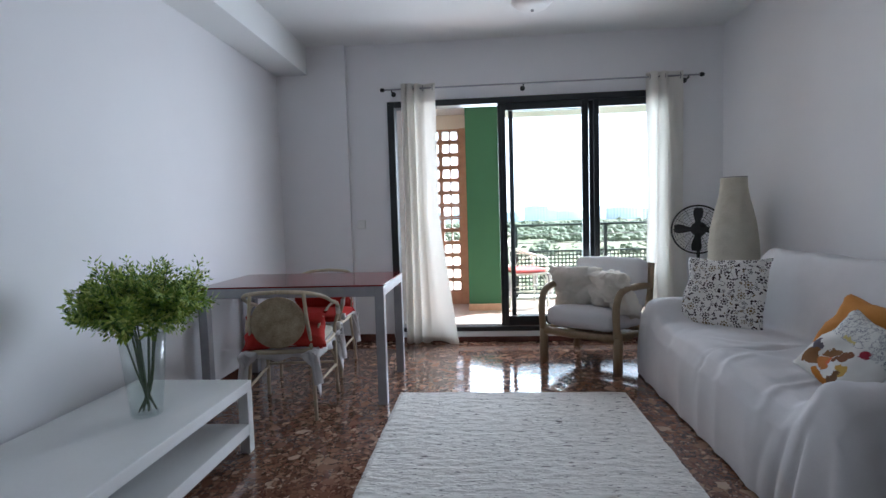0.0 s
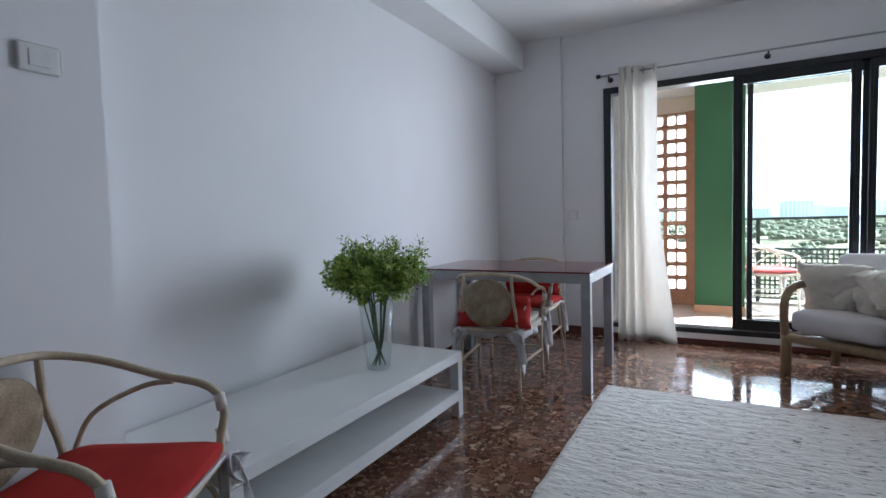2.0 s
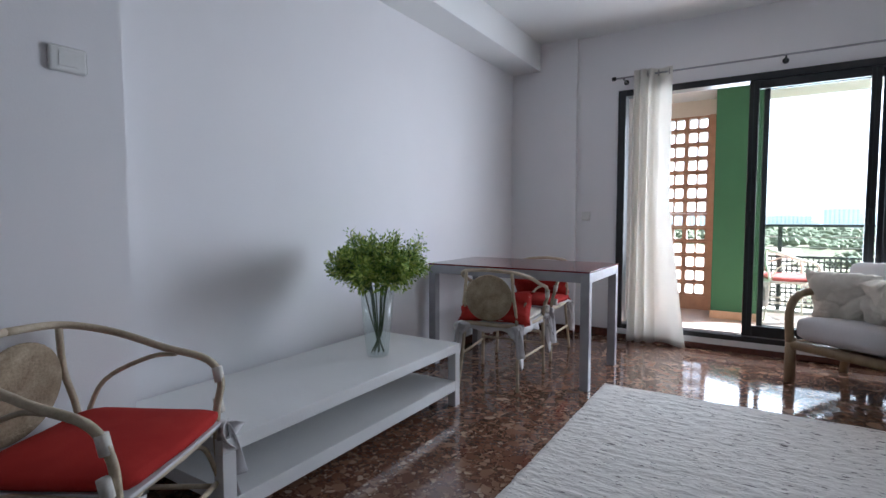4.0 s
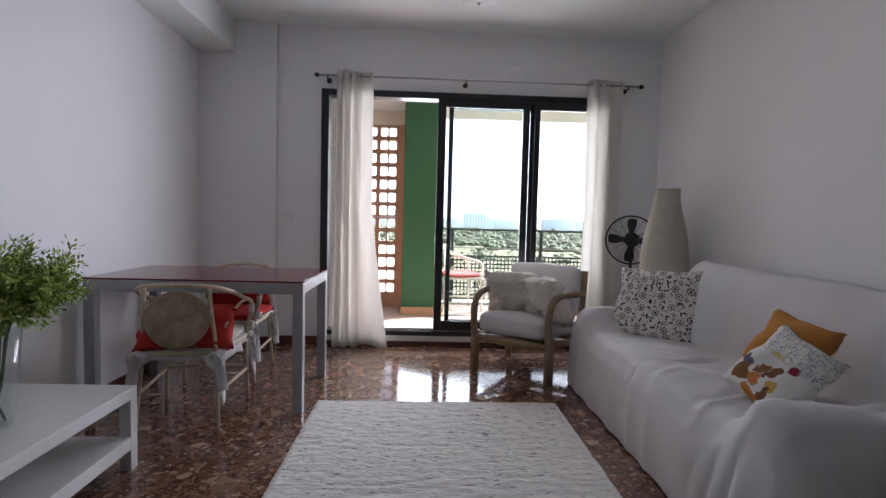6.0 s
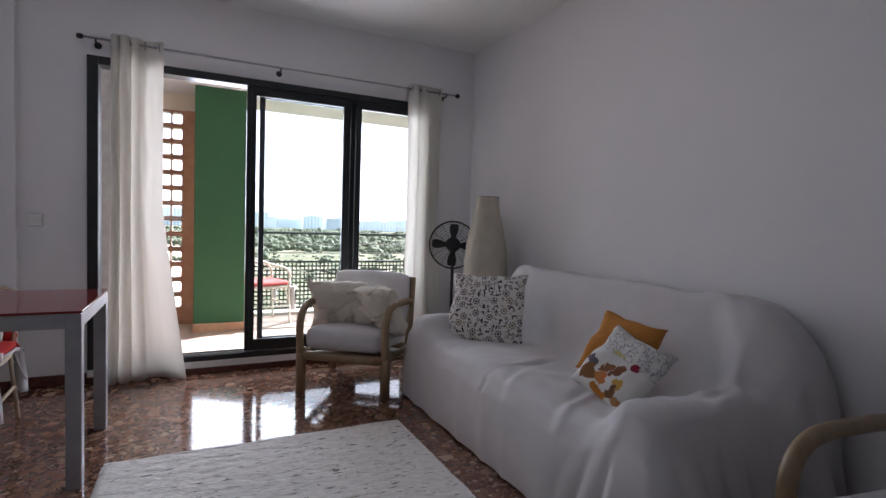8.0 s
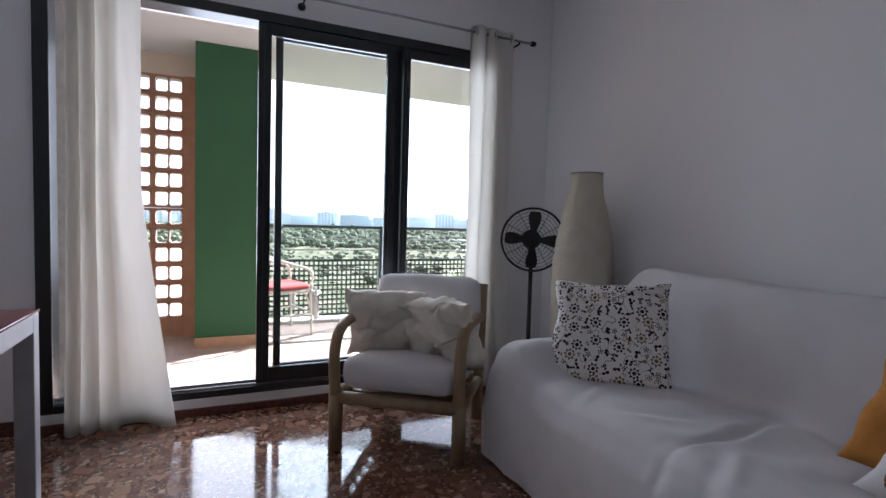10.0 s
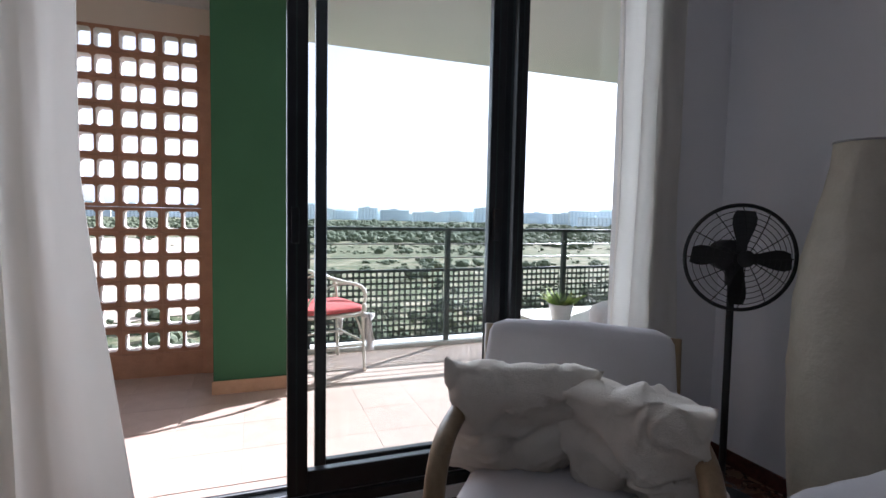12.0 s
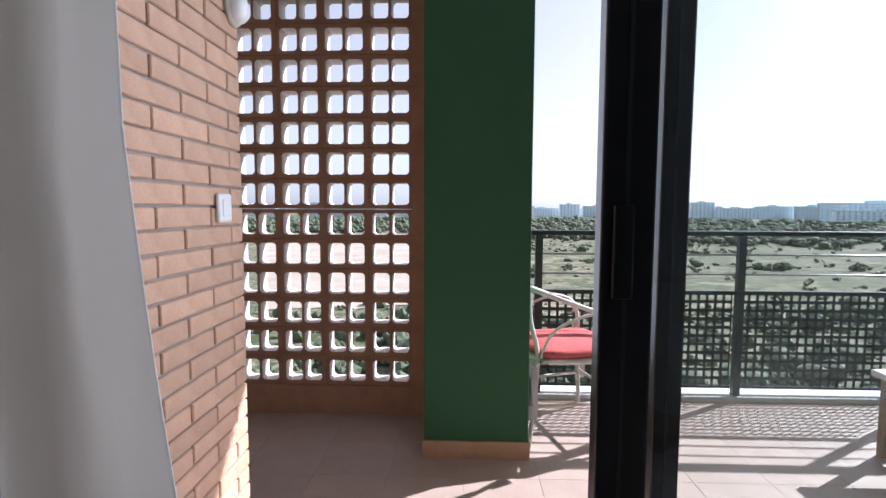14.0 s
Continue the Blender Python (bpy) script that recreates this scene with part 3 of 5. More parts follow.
structure("balcony_kerb", box((1.213, 6.98, ZF - 0.008), (5.06, 7.18, ZF + 0.03), 0.005), M_SOFFIT, "white kerb under the railing", "kerb")
structure("balcony_wall_east", box((5.06, YO, -0.35), (5.26, 7.2, 2.85)), M_GREENTINTED, "green rendered end wall of the balcony, teal haze tint in its colour", "wall")
structure("balcony_wall_house", box((XR + 0.2, YO - 0.2, -0.35), (5.06, YO, 2.85)), M_CREAMWALL, "cream rendered house wall", "wall")
structure("green_pillar", box((0.728, 6.22, ZF - 0.008), (1.213, 6.78, 2.48), 0.004), M_GREEN, "green painted balcony pillar", "pillar")
structure("pillar_skirting", box((0.72, 6.208, ZF - 0.004), (1.221, 6.22, 0.055), 0.002), M_TAN, "tan tiled skirting round the pillar", "skirting")
structure("lattice_base", box((-1.6, 6.71, ZF - 0.008), (0.63, 6.85, 0.13)), M_TERRACOTTA, "terracotta plinth under the lattice", "plinth")
structure("lattice_head", box((-1.6, 6.73, 2.297), (0.728, 6.85, 2.48)), M_CREAMWALL, "cream rendered band over the lattice", "wall")
structure("lattice_jamb", box((0.63, 6.69, ZF - 0.008), (0.728, 6.85, 2.297)), M_TERRACOTTA, "terracotta pier beside the lattice", "pillar")
structure("balcony_wall_west", box((-1.75, YO, -0.35), (-1.6, 6.86, 2.85)), M_CREAMWALL, "cream rendered end wall", "wall")


def railing_panel(nx=23):
    """A sheet with rows of square holes, 1.16 m long at 23 columns."""
    bm = bmesh.new()
    nz, px, pz, hole = 11, 1.16 / 23, 0.58 / 11, 0.034
    for i in range(nx):
        for j in range(nz):
            x, z = i * px, j * pz
            a, b = (px - hole) / 2, (pz - hole) / 2
            o = [bm.verts.new((x + q * px, 0, z + w * pz)) for q, w in ((0, 0), (1, 0), (1, 1), (0, 1))]
            h = [bm.verts.new((x + q, 0, z + w)) for q, w in ((a, b), (px - a, b), (px - a, pz - b), (a, pz - b))]
            for k in range(4):
                bm.faces.new((o[k], o[(k + 1) % 4], h[(k + 1) % 4], h[k]))
    bmesh.ops.remove_doubles(bm, verts=bm.verts[:], dist=1e-4)
    return bm


def railing():
    r = thing("railing", "dark green steel balcony railing with perforated panels", "railing", kind="structure")
    posts = [1.37 + 1.21 * i for i in range(4)]
    sheet = mesh_of(railing_panel(), "perforated_panel", M_GREENBLACK)
    part("handrail", box((1.213, YR - 0.03, 0.975), (5.06, YR + 0.03, 1.005), 0.006), M_GREENBLACK, r)
    for z in (0.86, 0.74):
        part("wire", tube([(1.213, YR, z), (5.06, YR, z)], 0.006, 8), M_STEEL, r, "thin steel bar", True)
    part("panel_rail", box((1.213, YR - 0.012, 0.615), (5.06, YR + 0.012, 0.64)), M_GREENBLACK, r)
    part("panel_rail", box((1.213, YR - 0.012, 0.035), (5.06, YR + 0.012, 0.05)), M_GREENBLACK, r)
    for x in posts:
        part("post", box((x - 0.022, YR - 0.05, ZF), (x + 0.022, YR - 0.012, 0.975), 0.003), M_GREENBLACK, r)
        if x < 4.5:
            ob = new("perforated_panel", sheet)
            ob.parent = r
            ob.matrix_basis = pose(x + 0.025, YR, 0.044)
    ob = new("perforated_panel", mesh_of(railing_panel(3), "perforated_panel", M_GREENBLACK))
    ob.parent = r
    ob.matrix_basis = pose(1.37 - 0.025 - 3 * 1.16 / 23, YR, 0.044)


railing()


# ---- furniture makers ----
def tv_bench():
    b = thing("tv_bench", "long low white lacquered bench with one open shelf", "bench")
    x0, x1, y0, y1, h = -0.88, -0.268, 0.87, 2.395, 0.362
    part("top", box((x0, y0, h - 0.05), (x1, y1, h), 0.003), M_WHITELAC, b)
    part("shelf", box((x0 + 0.01, y0 + 0.05, 0.095), (x1, y1 - 0.05, 0.152), 0.002), M_WHITELAC, b)
    for ya, yb in ((y0, y0 + 0.05), (y1 - 0.05, y1)):
        for xa in (x0, x1 - 0.05):
            part("leg", box((xa, ya, 0), (xa + 0.05, yb, h - 0.05), 0.002), M_WHITELAC, b)
    return b


def dining_table():
    t = thing("dining_table", "table with dark red glass top on grey metal legs", "table")
    x0, x1, y0, y1 = -0.88, 0.305, 2.99, 3.71
    part("tabletop", box((x0 - 0.004, y0 - 0.004, 0.742), (x1 + 0.004, y1 + 0.004, 0.752), 0.002), M_REDGLASS, t, "dark red glass plate")
    for lo, hi in (((x0, y0, 0.68), (x1, y0 + 0.03, 0.742)), ((x0, y1 - 0.03, 0.68), (x1, y1, 0.742)), ((x0, y0 + 0.03, 0.68), (x0 + 0.03, y1 - 0.03, 0.742)), ((x1 - 0.03, y0 + 0.03, 0.68), (x1, y1 - 0.03, 0.742))):
        part("apron", box(lo, hi, 0.002), M_ALU, t)
    for x in (x0, x1 - 0.055):
        for y in (y0, y1 - 0.055):
            part("leg", box((x - 0.001, y - 0.001, 0), (x + 0.056, y + 0.056, 0.741), 0.003), M_ALU, t)
    return t


def cane_chair(cane, red, at, label, group, ties=True, pillow=True, seat=None):
    """Round-backed cane armchair; faces +y, origin on the floor under the seat's middle."""
    c = thing("cane_chair", label, "chair", group, at)
    w, d, zs = 0.25, 0.23, 0.42
    for s in (1, -1):
        part("front_leg", tube(curve_pts([(s * 0.24, 0.25, 0), (s * 0.235, 0.235, zs), (s * 0.265, 0.24, 0.56), (s * 0.27, 0.19, 0.635), (s * 0.265, 0.05, 0.675), (s * 0.245, -0.12, 0.735), (s * 0.16, -0.23, 0.775), (0, -0.262, 0.787)], 5), 0.0125, 10), cane, c, smooth=True)
        part("back_leg", tube(curve_pts([(s * 0.21, -0.25, 0), (s * 0.185, -0.2, zs), (s * 0.172, -0.235, 0.62), (s * 0.16, -0.235, 0.77)], 5), 0.011, 10), cane, c, smooth=True)
        part("side_loop", tube(curve_pts([(s * 0.2, -0.19, zs + 0.02), (s * 0.225, -0.14, 0.57), (s * 0.25, 0.0, 0.645), (s * 0.262, 0.09, 0.655)], 5), 0.008, 8), cane, c, smooth=True)
        part("stretcher", tube([(s * 0.237, 0.24, 0.20), (s * 0.2, -0.225, 0.20)], 0.009, 8), cane, c, smooth=True)
        part("knee_brace", tube(curve_pts([(s * 0.237, 0.24, 0.22), (s * 0.18, 0.22, 0.36), (s * 0.05, 0.215, 0.405)], 5), 0.008, 8), cane, c, smooth=True)
        for z in (0.61, 0.50):
            part("cane_wrap", tube([(s * 0.266, 0.235, z - 0.05), (s * 0.268, 0.225, z)], 0.0165, 10), M_RATTANOUT, c, "pale split-cane binding", True)
    ring = [(0.235, 0.2, zs), (0.12, 0.245, zs), (-0.12, 0.245, zs), (-0.235, 0.2, zs), (-0.215, -0.1, zs), (-0.14, -0.215, zs), (0.14, -0.215, zs), (0.215, -0.1, zs)]
    part("seat_ring", tube(curve_pts(ring, 4, True), 0.014, 8, True), cane, c, smooth=True)
    part("seat_web", pad((-0.215, -0.2, zs - 0.012), (0.215, 0.23, zs + 0.008), 0.008, 0.0, 4), M_WEAVE, c)
    part("front_stretcher", tube([(-0.237, 0.24, 0.22), (0.237, 0.24, 0.22)], 0.009, 8), cane, c, smooth=True)
    disc = lathe([(0.0, -0.012), (0.1, -0.012), (0.158, -0.008), (0.165, 0.0), (0.158, 0.008), (0.1, 0.012), (0.0, 0.012)], 32)
    part("back_disc", disc, M_WEAVE, c, "round woven rush backrest", True, pose(0, -0.238, 0.60, 84, 0, 0) @ Matrix.Diagonal((1.0, 0.93, 1.0, 1)))
    part("seat_cushion", pad((-0.225, -0.19, zs + 0.012), (0.225, 0.255, zs + 0.062), 0.024, 0.016, 8, 3.0), seat or red, c, "white seat cushion" if seat else "tufted red seat cushion", True)
    part("cushion_skirt", pad((-0.232, -0.197, zs - 0.002), (0.232, 0.262, zs + 0.016), 0.009, 0.0, 6, 5.0), M_WHITECLOTH, c, "white cotton underside")
    if seat:
        bm = bmesh.new()
        k = 80
        rows = [[], [], []]
        for q in range(k):
            a = 2 * math.pi * q / k
            ca, sa = math.cos(a), math.sin(a)
            r = 0.235 / max(abs(ca), abs(sa)) ** 0.8
            for lv, rw in enumerate(rows):
                o = 1 + 0.02 * lv + 0.025 * lv * math.sin(11 * a)
                rw.append(bm.verts.new((r * ca * o, 0.03 + r * sa * o * 0.98, zs + 0.02 - 0.035 * lv - 0.006 * lv * math.sin(7 * a + 1))))
        for a, b in zip(rows, rows[1:]):
            for q in range(k):
                bm.faces.new((a[q], a[(q + 1) % k], b[(q + 1) % k], b[q]))
        part("seat_valance", bm, M_WHITECLOTH, c, "white cotton frill hanging from the seat", True).modifiers.new("thick", "SOLIDIFY").thickness = 0.002
    if pillow:
        part("back_cushion", cushion(0.50, 0.22, 0.12, 14, 0.025), red, c, "soft red back cushion", True, pose(0.02, -0.15, 0.525, 60, 0, 4))
    if ties:
        for s in (1, -1):
            for y, x in ((-0.22, 0.205), (0.25, 0.243)):
                for k in range(4):
                    p = Vector((s * x, y, zs))
                    bm = bmesh.new()
                    rows = []
                    turn = (0.3, -0.9, 1.3, -0.2)[k] * s
                    fall = (0.27, 0.20, 0.08, 0.09)[k]
                    reach = (0.035, 0.05, 0.065, -0.05)[k]
                    for q in range(9):
                        v = q / 8
                        loop = math.sin(v * math.pi) if k > 1 else v
                        o = p + Vector((s * reach * loop * math.cos(turn), (1 if y > 0 else -1) * (0.018 + 0.03 * loop * math.sin(abs(turn))), 0.005 - v * fall + (0.02 * math.sin(v * math.pi) if k > 1 else 0)))
                        half = Vector((0.028 * math.cos(turn + 1.4 * v), 0.028 * math.sin(turn + 1.4 * v), 0.004 * math.sin(7 * v)))
                        rows.append((bm.verts.new(o - half), bm.verts.new(o + half)))
                    for a, b in zip(rows, rows[1:]):
                        bm.faces.new((a[0], a[1], b[1], b[0]))
                    ob = part("tie_ribbon", bm, M_WHITECLOTH, c, "white cotton tie", True)
                    ob.modifiers.new("thick", "SOLIDIFY").thickness = 0.003
                part("tie_knot", pad((s * x - 0.02, y - 0.02, zs - 0.02), (s * x + 0.02, y + 0.02, zs + 0.012), 0.012, 0.004, 3), M_WHITECLOTH, c, "white cotton knot", True)
    return c


def easy_chair(at, group, label, pillows=True):
    """Bentwood armchair; faces +y, origin on the floor between its legs."""
    c = thing("easy_chair", label, "armchair", group, at)
    w = 0.295
    for s in (1, -1):
        x = s * w
        part("front_leg", tube([(x, 0.30, 0), (x, 0.30, 0.30)], 0.033, 14, r2=0.033), M_WOOD, c, smooth=True)
        part("arm", tube(curve_pts([(x, 0.31, 0.27), (x, 0.325, 0.40), (x, 0.315, 0.50), (x, 0.26, 0.565), (x, 0.16, 0.59), (x, -0.05, 0.585), (x, -0.24, 0.57), (x, -0.31, 0.555)], 6), 0.026, 12), M_WOOD, c, smooth=True)
        part("back_leg", tube([(x, -0.25, 0), (x, -0.30, 0.32), (x, -0.36, 0.74)], 0.028, 12), M_WOOD, c, smooth=True)
        part("side_rail", tube([(x, 0.30, 0.255), (x, -0.29, 0.21)], 0.026, 12), M_WOOD, c, smooth=True)
    part("front_rail", tube([(-w, 0.30, 0.25), (w, 0.30, 0.25)], 0.03, 12), M_WOOD, c, smooth=True)
    part("back_rail", tube([(-w, -0.345, 0.66), (w, -0.345, 0.66)], 0.022, 12), M_WOOD, c, smooth=True)
    part("lower_rail", tube([(-w, -0.285, 0.22), (w, -0.285, 0.22)], 0.024, 12), M_WOOD, c, smooth=True)
    for i in range(7):
        y = 0.24 - i * 0.085
        part("seat_slat", box((-w, y - 0.022, 0.25 - 0.1 * (0.30 - y) - 0.008), (w, y + 0.022, 0.26 - 0.1 * (0.30 - y)), 0.003, 1), M_WOOD, c)
    part("seat_cushion", pad((-0.268, -0.27, 0.0), (0.268, 0.325, 0.145), 0.045, 0.018, 10, 1.0), M_WHITECLOTH, c, "white cotton seat cushion", True, pose(0, 0, 0.27, 5, 0, 0))
    part("back_cushion", pad((-0.285, 0.0, 0.0), (0.285, 0.12, 0.395), 0.045, 0.015, 10, 2.0), M_WHITECLOTH, c, "white cotton back cushion", True, pose(0, -0.265, 0.37, 13, 0, 0))
    return c


def placed_cushion(name, bm, material, at, label, category="cushion", group=""):
    return tagged(part(name, bm, material, smooth=True, m=at), label, category, group)


def facing(centre, normal, spin=0.0):
    """A pose whose z axis points along normal and whose y axis points as far up as it can."""
    z = Vector(normal).normalized()
    x = Vector((0, 0, 1)).cross(z).normalized()
    y = z.cross(x)
    m = Matrix((x, y, z)).transposed().to_4x4()
    return Matrix.Translation(centre) @ m @ pose(0, 0, 0, 0, 0, spin)


def sofa():
    s = thing("sofa", "two-seat sofa under a loose white cotton throw", "sofa")
    x0, x1, y0, y1 = 2.03, 2.98, 1.58, 3.59

    def top(x, y):
        e = min(y - y0, y1 - y)
        arm = 0.572 - 0.05 * smooth01(0.14, 0.24, e) - 0.075 * smooth01(0.18, 0.34, e)
        back = 0.10 + 0.79 * smooth01(2.50, 2.80, x) - 0.05 * smooth01(2.86, 2.98, x)
        back -= 0.10 * (1 - smooth01(0.0, 0.16, e)) + 0.04 * (1 - smooth01(0.0, 0.25, y - y0))
        seat_split = 0.022 * math.exp(-((y - 2.63) / 0.02) ** 2) * (1 - smooth01(2.45, 2.6, x))
        k = 0.055 + 0.055 * (1 - smooth01(0.05, 0.45, y - y0))
        z = math.log(math.exp((arm - seat_split) / k) + math.exp(back / k)) * k - 0.012
        fr = min(x - x0, 0.09) / 0.09
        z -= 0.07 * (1 - math.sqrt(max(0.0, 1 - (1 - fr) ** 2)))
        fe = min(e, 0.10) / 0.10
        z -= 0.08 * (1 - math.sqrt(max(0.0, 1 - (1 - fe) ** 2)))
        z += 0.014 * noise.noise((x * 5, y * 5, 0.3)) + 0.006 * noise.noise((x * 14, y * 9, 4.0))
        z += 0.008 * math.sin(26 * y + 9 * x + 3 * noise.noise((x * 3, y * 3, 9))) * smooth01(0.0, 0.5, noise.noise((x * 2.2, y * 1.3, 7)) + 0.2)
        for cx, cy, dx, dy, ln, hgt in ((2.12, 2.62, 0.98, -0.2, 0.10, 0.014), (2.1, 2.45, 0.9, 0.45, 0.12, 0.012), (2.62, 1.72, 0.75, 0.66, 0.22, 0.022), (2.5, 1.66, 0.9, 0.4, 0.2, 0.016), (2.75, 1.85, 0.5, 0.86, 0.2, 0.018), (2.78, 3.3, 0.35, 0.94, 0.16, 0.012), (2.2, 3.1, 0.9, 0.45, 0.16, 0.012), (2.3, 2.75, 0.8, -0.6, 0.2, 0.010), (2.2, 2.1, 0.95, 0.3, 0.22, 0.014), (2.15, 1.85, 0.7, 0.7, 0.2, 0.014), (2.68, 2.6, 0.2, 0.98, 0.3, 0.010)):
            al, ac = (x - cx) * dx + (y - cy) * dy, -(x - cx) * dy + (y - cy) * dx
            z += hgt * math.exp(-(al / ln) ** 2) * (math.exp(-(ac / 0.022) ** 2) - 0.6 * math.exp(-((ac - 0.05) / 0.03) ** 2))
        return z

    bm = bmesh.new()
    nx, ny = 80, 150
    g = [[bm.verts.new((x0 + (x1 - x0) * i / nx, y0 + (y1 - y0) * j / ny, top(x0 + (x1 - x0) * i / nx, y0 + (y1 - y0) * j / ny))) for j in range(ny + 1)] for i in range(nx + 1)]
    for i in range(nx):
        for j in range(ny):
            bm.faces.new((g[i][j], g[i + 1][j], g[i + 1][j + 1], g[i][j + 1]))
    rim = [(g[i][0], (0, -1)) for i in range(nx, 0, -1)] + [(g[0][0], (-0.7, -0.7))] + [(g[0][j], (-1, 0)) for j in range(1, ny)] + [(g[0][ny], (-0.7, 0.7))] + [(g[i][ny], (0, 1)) for i in range(1, nx + 1)]
    prev = [v for v, _ in rim]
    steps = 16
    for k in range(1, steps + 1):
        v = k / steps
        ring = []
        for q, (b, n) in enumerate(rim):
            s_along = b.co.x * abs(n[1]) + b.co.y * abs(n[0])
            near = 0.45 + 1.5 * (1 - smooth01(1.6, 2.15, b.co.y))
            pleat = (1 - smooth01(1.62, 2.12, b.co.y)) * (0.75 if n[0] < -0.5 else 0.45)
            fold = pleat * 0.12 * (abs(math.sin(26 * s_along + 3.0 * noise.noise((s_along * 3, 5, v * 0.6)) - 1.6 * v)) ** 0.7 - 0.4) + 0.5 * near * (0.03 * (1 - 2 * abs(math.sin(12 * s_along + 2.5 * noise.noise((s_along * 2, 0, 0)) + 0.5 * v)) ** 0.8) + 0.04 * noise.noise((s_along * 4.0, v * 0.8, 2.0)))
            out = 0.015 + v * (0.035 + 0.10 * (1 - smooth01(1.6, 1.9, b.co.y)) * (n[1] < -0.2) + fold) * 0.9 + 0.012 * math.sin(v * math.pi)
            z = b.co.z + (0.012 - b.co.z) * v
            if n[1] < -0.5 and v > 0.6:
                z += 0.09 * smooth01(2.45, 2.85, b.co.x) * (v - 0.6) / 0.4
            ring.append(bm.verts.new((min(b.co.x + n[0] * out, XR - 0.02), b.co.y + n[1] * out, z)))
        for q in range(len(rim) - 1):
            bm.faces.new((prev[q], prev[q + 1], ring[q + 1], ring[q]))
        prev = ring
    bmesh.ops.recalc_face_normals(bm, faces=bm.faces[:])
    part("throw", bm, M_WHITECLOTH, s, "white cotton throw hanging to the floor", True)
    part("frame", box((x0 + 0.06, y0 + 0.06, 0.04), (x1 - 0.04, y1 - 0.06, 0.32), 0.02), M_WOOD, s)
    for x in (x0 + 0.1, x1 - 0.1):
        for y in (y0 + 0.1, y1 - 0.1):
            part("foot", lathe([(0.0, 0.0), (0.02, 0.0), (0.025, 0.045), (0.0, 0.045)], 12, (x, y, 0)), M_WOOD, s)
    return s


def rug():
    x0, x1, y0, y1 = 0.35, 1.80, 0.55, 3.17
    bm = bmesh.new()
    nx, ny = 90, 230
    g = []
    for i in range(nx + 1):
        row = []
        for j in range(ny + 1):
            u, y = i / nx, y0 + (y1 - y0) * j / ny
            x = x0 + (x1 - x0) * u
            lift = 0.012 + 0.0015 * (j % 2) + 0.006 * noise.noise((x * 11, y * 30, 0)) + 0.004 * noise.noise((x * 3, y * 4, 5))
            wav = 0.006 * noise.noise((0, y * 9, i > nx / 2)) * (1 if i in (0, nx) else 0.3)
            wy = 0.012 * noise.noise((x * 4, y * 1.5, 8))
            edge = 0.008 * noise.noise((0.0, y * 60, 3.0)) if i in (0, nx) else 0
            row.append(bm.verts.new((x + wav + edge, y + wy, 0.003 if i in (0, nx) or j in (0, ny) else lift)))
        g.append(row)
    for i in range(nx):
        for j in range(ny):
            bm.faces.new((g[i][j], g[i + 1][j], g[i + 1][j + 1], g[i][j + 1]))
    m, nt, b = mat("white rag weave", (0.66, 0.63, 0.58), 0.95, 0, 0.1)
    v = coords(nt, 1.0, "Object", (9, 30, 1))
    n1, n2 = noise_node(nt, v, 1.6, 4, 0.6), noise_node(nt, coords(nt, 1.0, "Object", (22, 60, 1)), 1.5, 3)
    dash = noise_node(nt, coords(nt, 1.0, "Object", (12, 55, 1)), 1.3, 3, 0.6)
    col = ramp(nt, n1, [(0.3, (0.60, 0.57, 0.53)), (0.42, (0.73, 0.70, 0.66)), (0.7, (0.82, 0.79, 0.75))])
    col = mix(nt, ramp(nt, dash, [(0.355, (0.9, 0.9, 0.9)), (0.385, (0, 0, 0))]), col, (0.12, 0.10, 0.10))
    nt.links.new(col, b.inputs["Base Color"])
    bump(nt, b, calc(nt, "ADD", n1, calc(nt, "MULTIPLY", n2, 0.45)), 0.8, 0.013)
    r = thing("rug", "white hand-woven rag rug with dark flecks", "rug")
    part("weave", bm, m, r, smooth=True)
    for y, s in ((y0, -1), (y1, 1)):
        part("hem", pad((x0 + 0.005, y - 0.012 + s * 0.004, 0.002), (x1 - 0.005, y + 0.012 + s * 0.004, 0.014), 0.006, 0.0, 8, y), m, r, "stitched end of the rug")
    return r


def paper_lamp():
    l = thing("floor_lamp", "tall bottle-shaped cream rice paper floor lamp", "floor lamp", at=pose(2.765, 3.865, 0))
    prof = [(0.118, 0.03), (0.142, 0.15), (0.158, 0.35), (0.168, 0.55), (0.172, 0.72), (0.169, 0.86), (0.155, 1.0), (0.13, 1.12), (0.104, 1.23), (0.09, 1.31), (0.087, 1.378)]
    fine = []
    for (r0, z0), (r1, z1) in zip(prof, prof[1:]):
        for k in range(5):
            t = k / 5
            fine.append((r0 + (r1 - r0) * t, z0 + (z1 - z0) * t))
    fine.append(prof[-1])
    ob = part("shade", lathe(fine, 56, wob=0.035), M_PAPER, l, "crinkled rice paper shade", True)
    ob.modifiers.new("thick", "SOLIDIFY").thickness = 0.002
    part("base", lathe([(0.0, 0.0), (0.115, 0.0), (0.115, 0.02), (0.0, 0.025)], 32), M_FANBLACK, l)
    part("top_ring", tube([(0.087 * math.cos(a), 0.087 * math.sin(a), 1.378) for a in (2 * math.pi * q / 40 for q in range(40))], 0.004, 6, True), M_STEEL, l, smooth=True)
    part("inner_pole", tube([(0, 0, 0.02), (0, 0, 0.9)], 0.008, 8), M_STEEL, l)
    return l


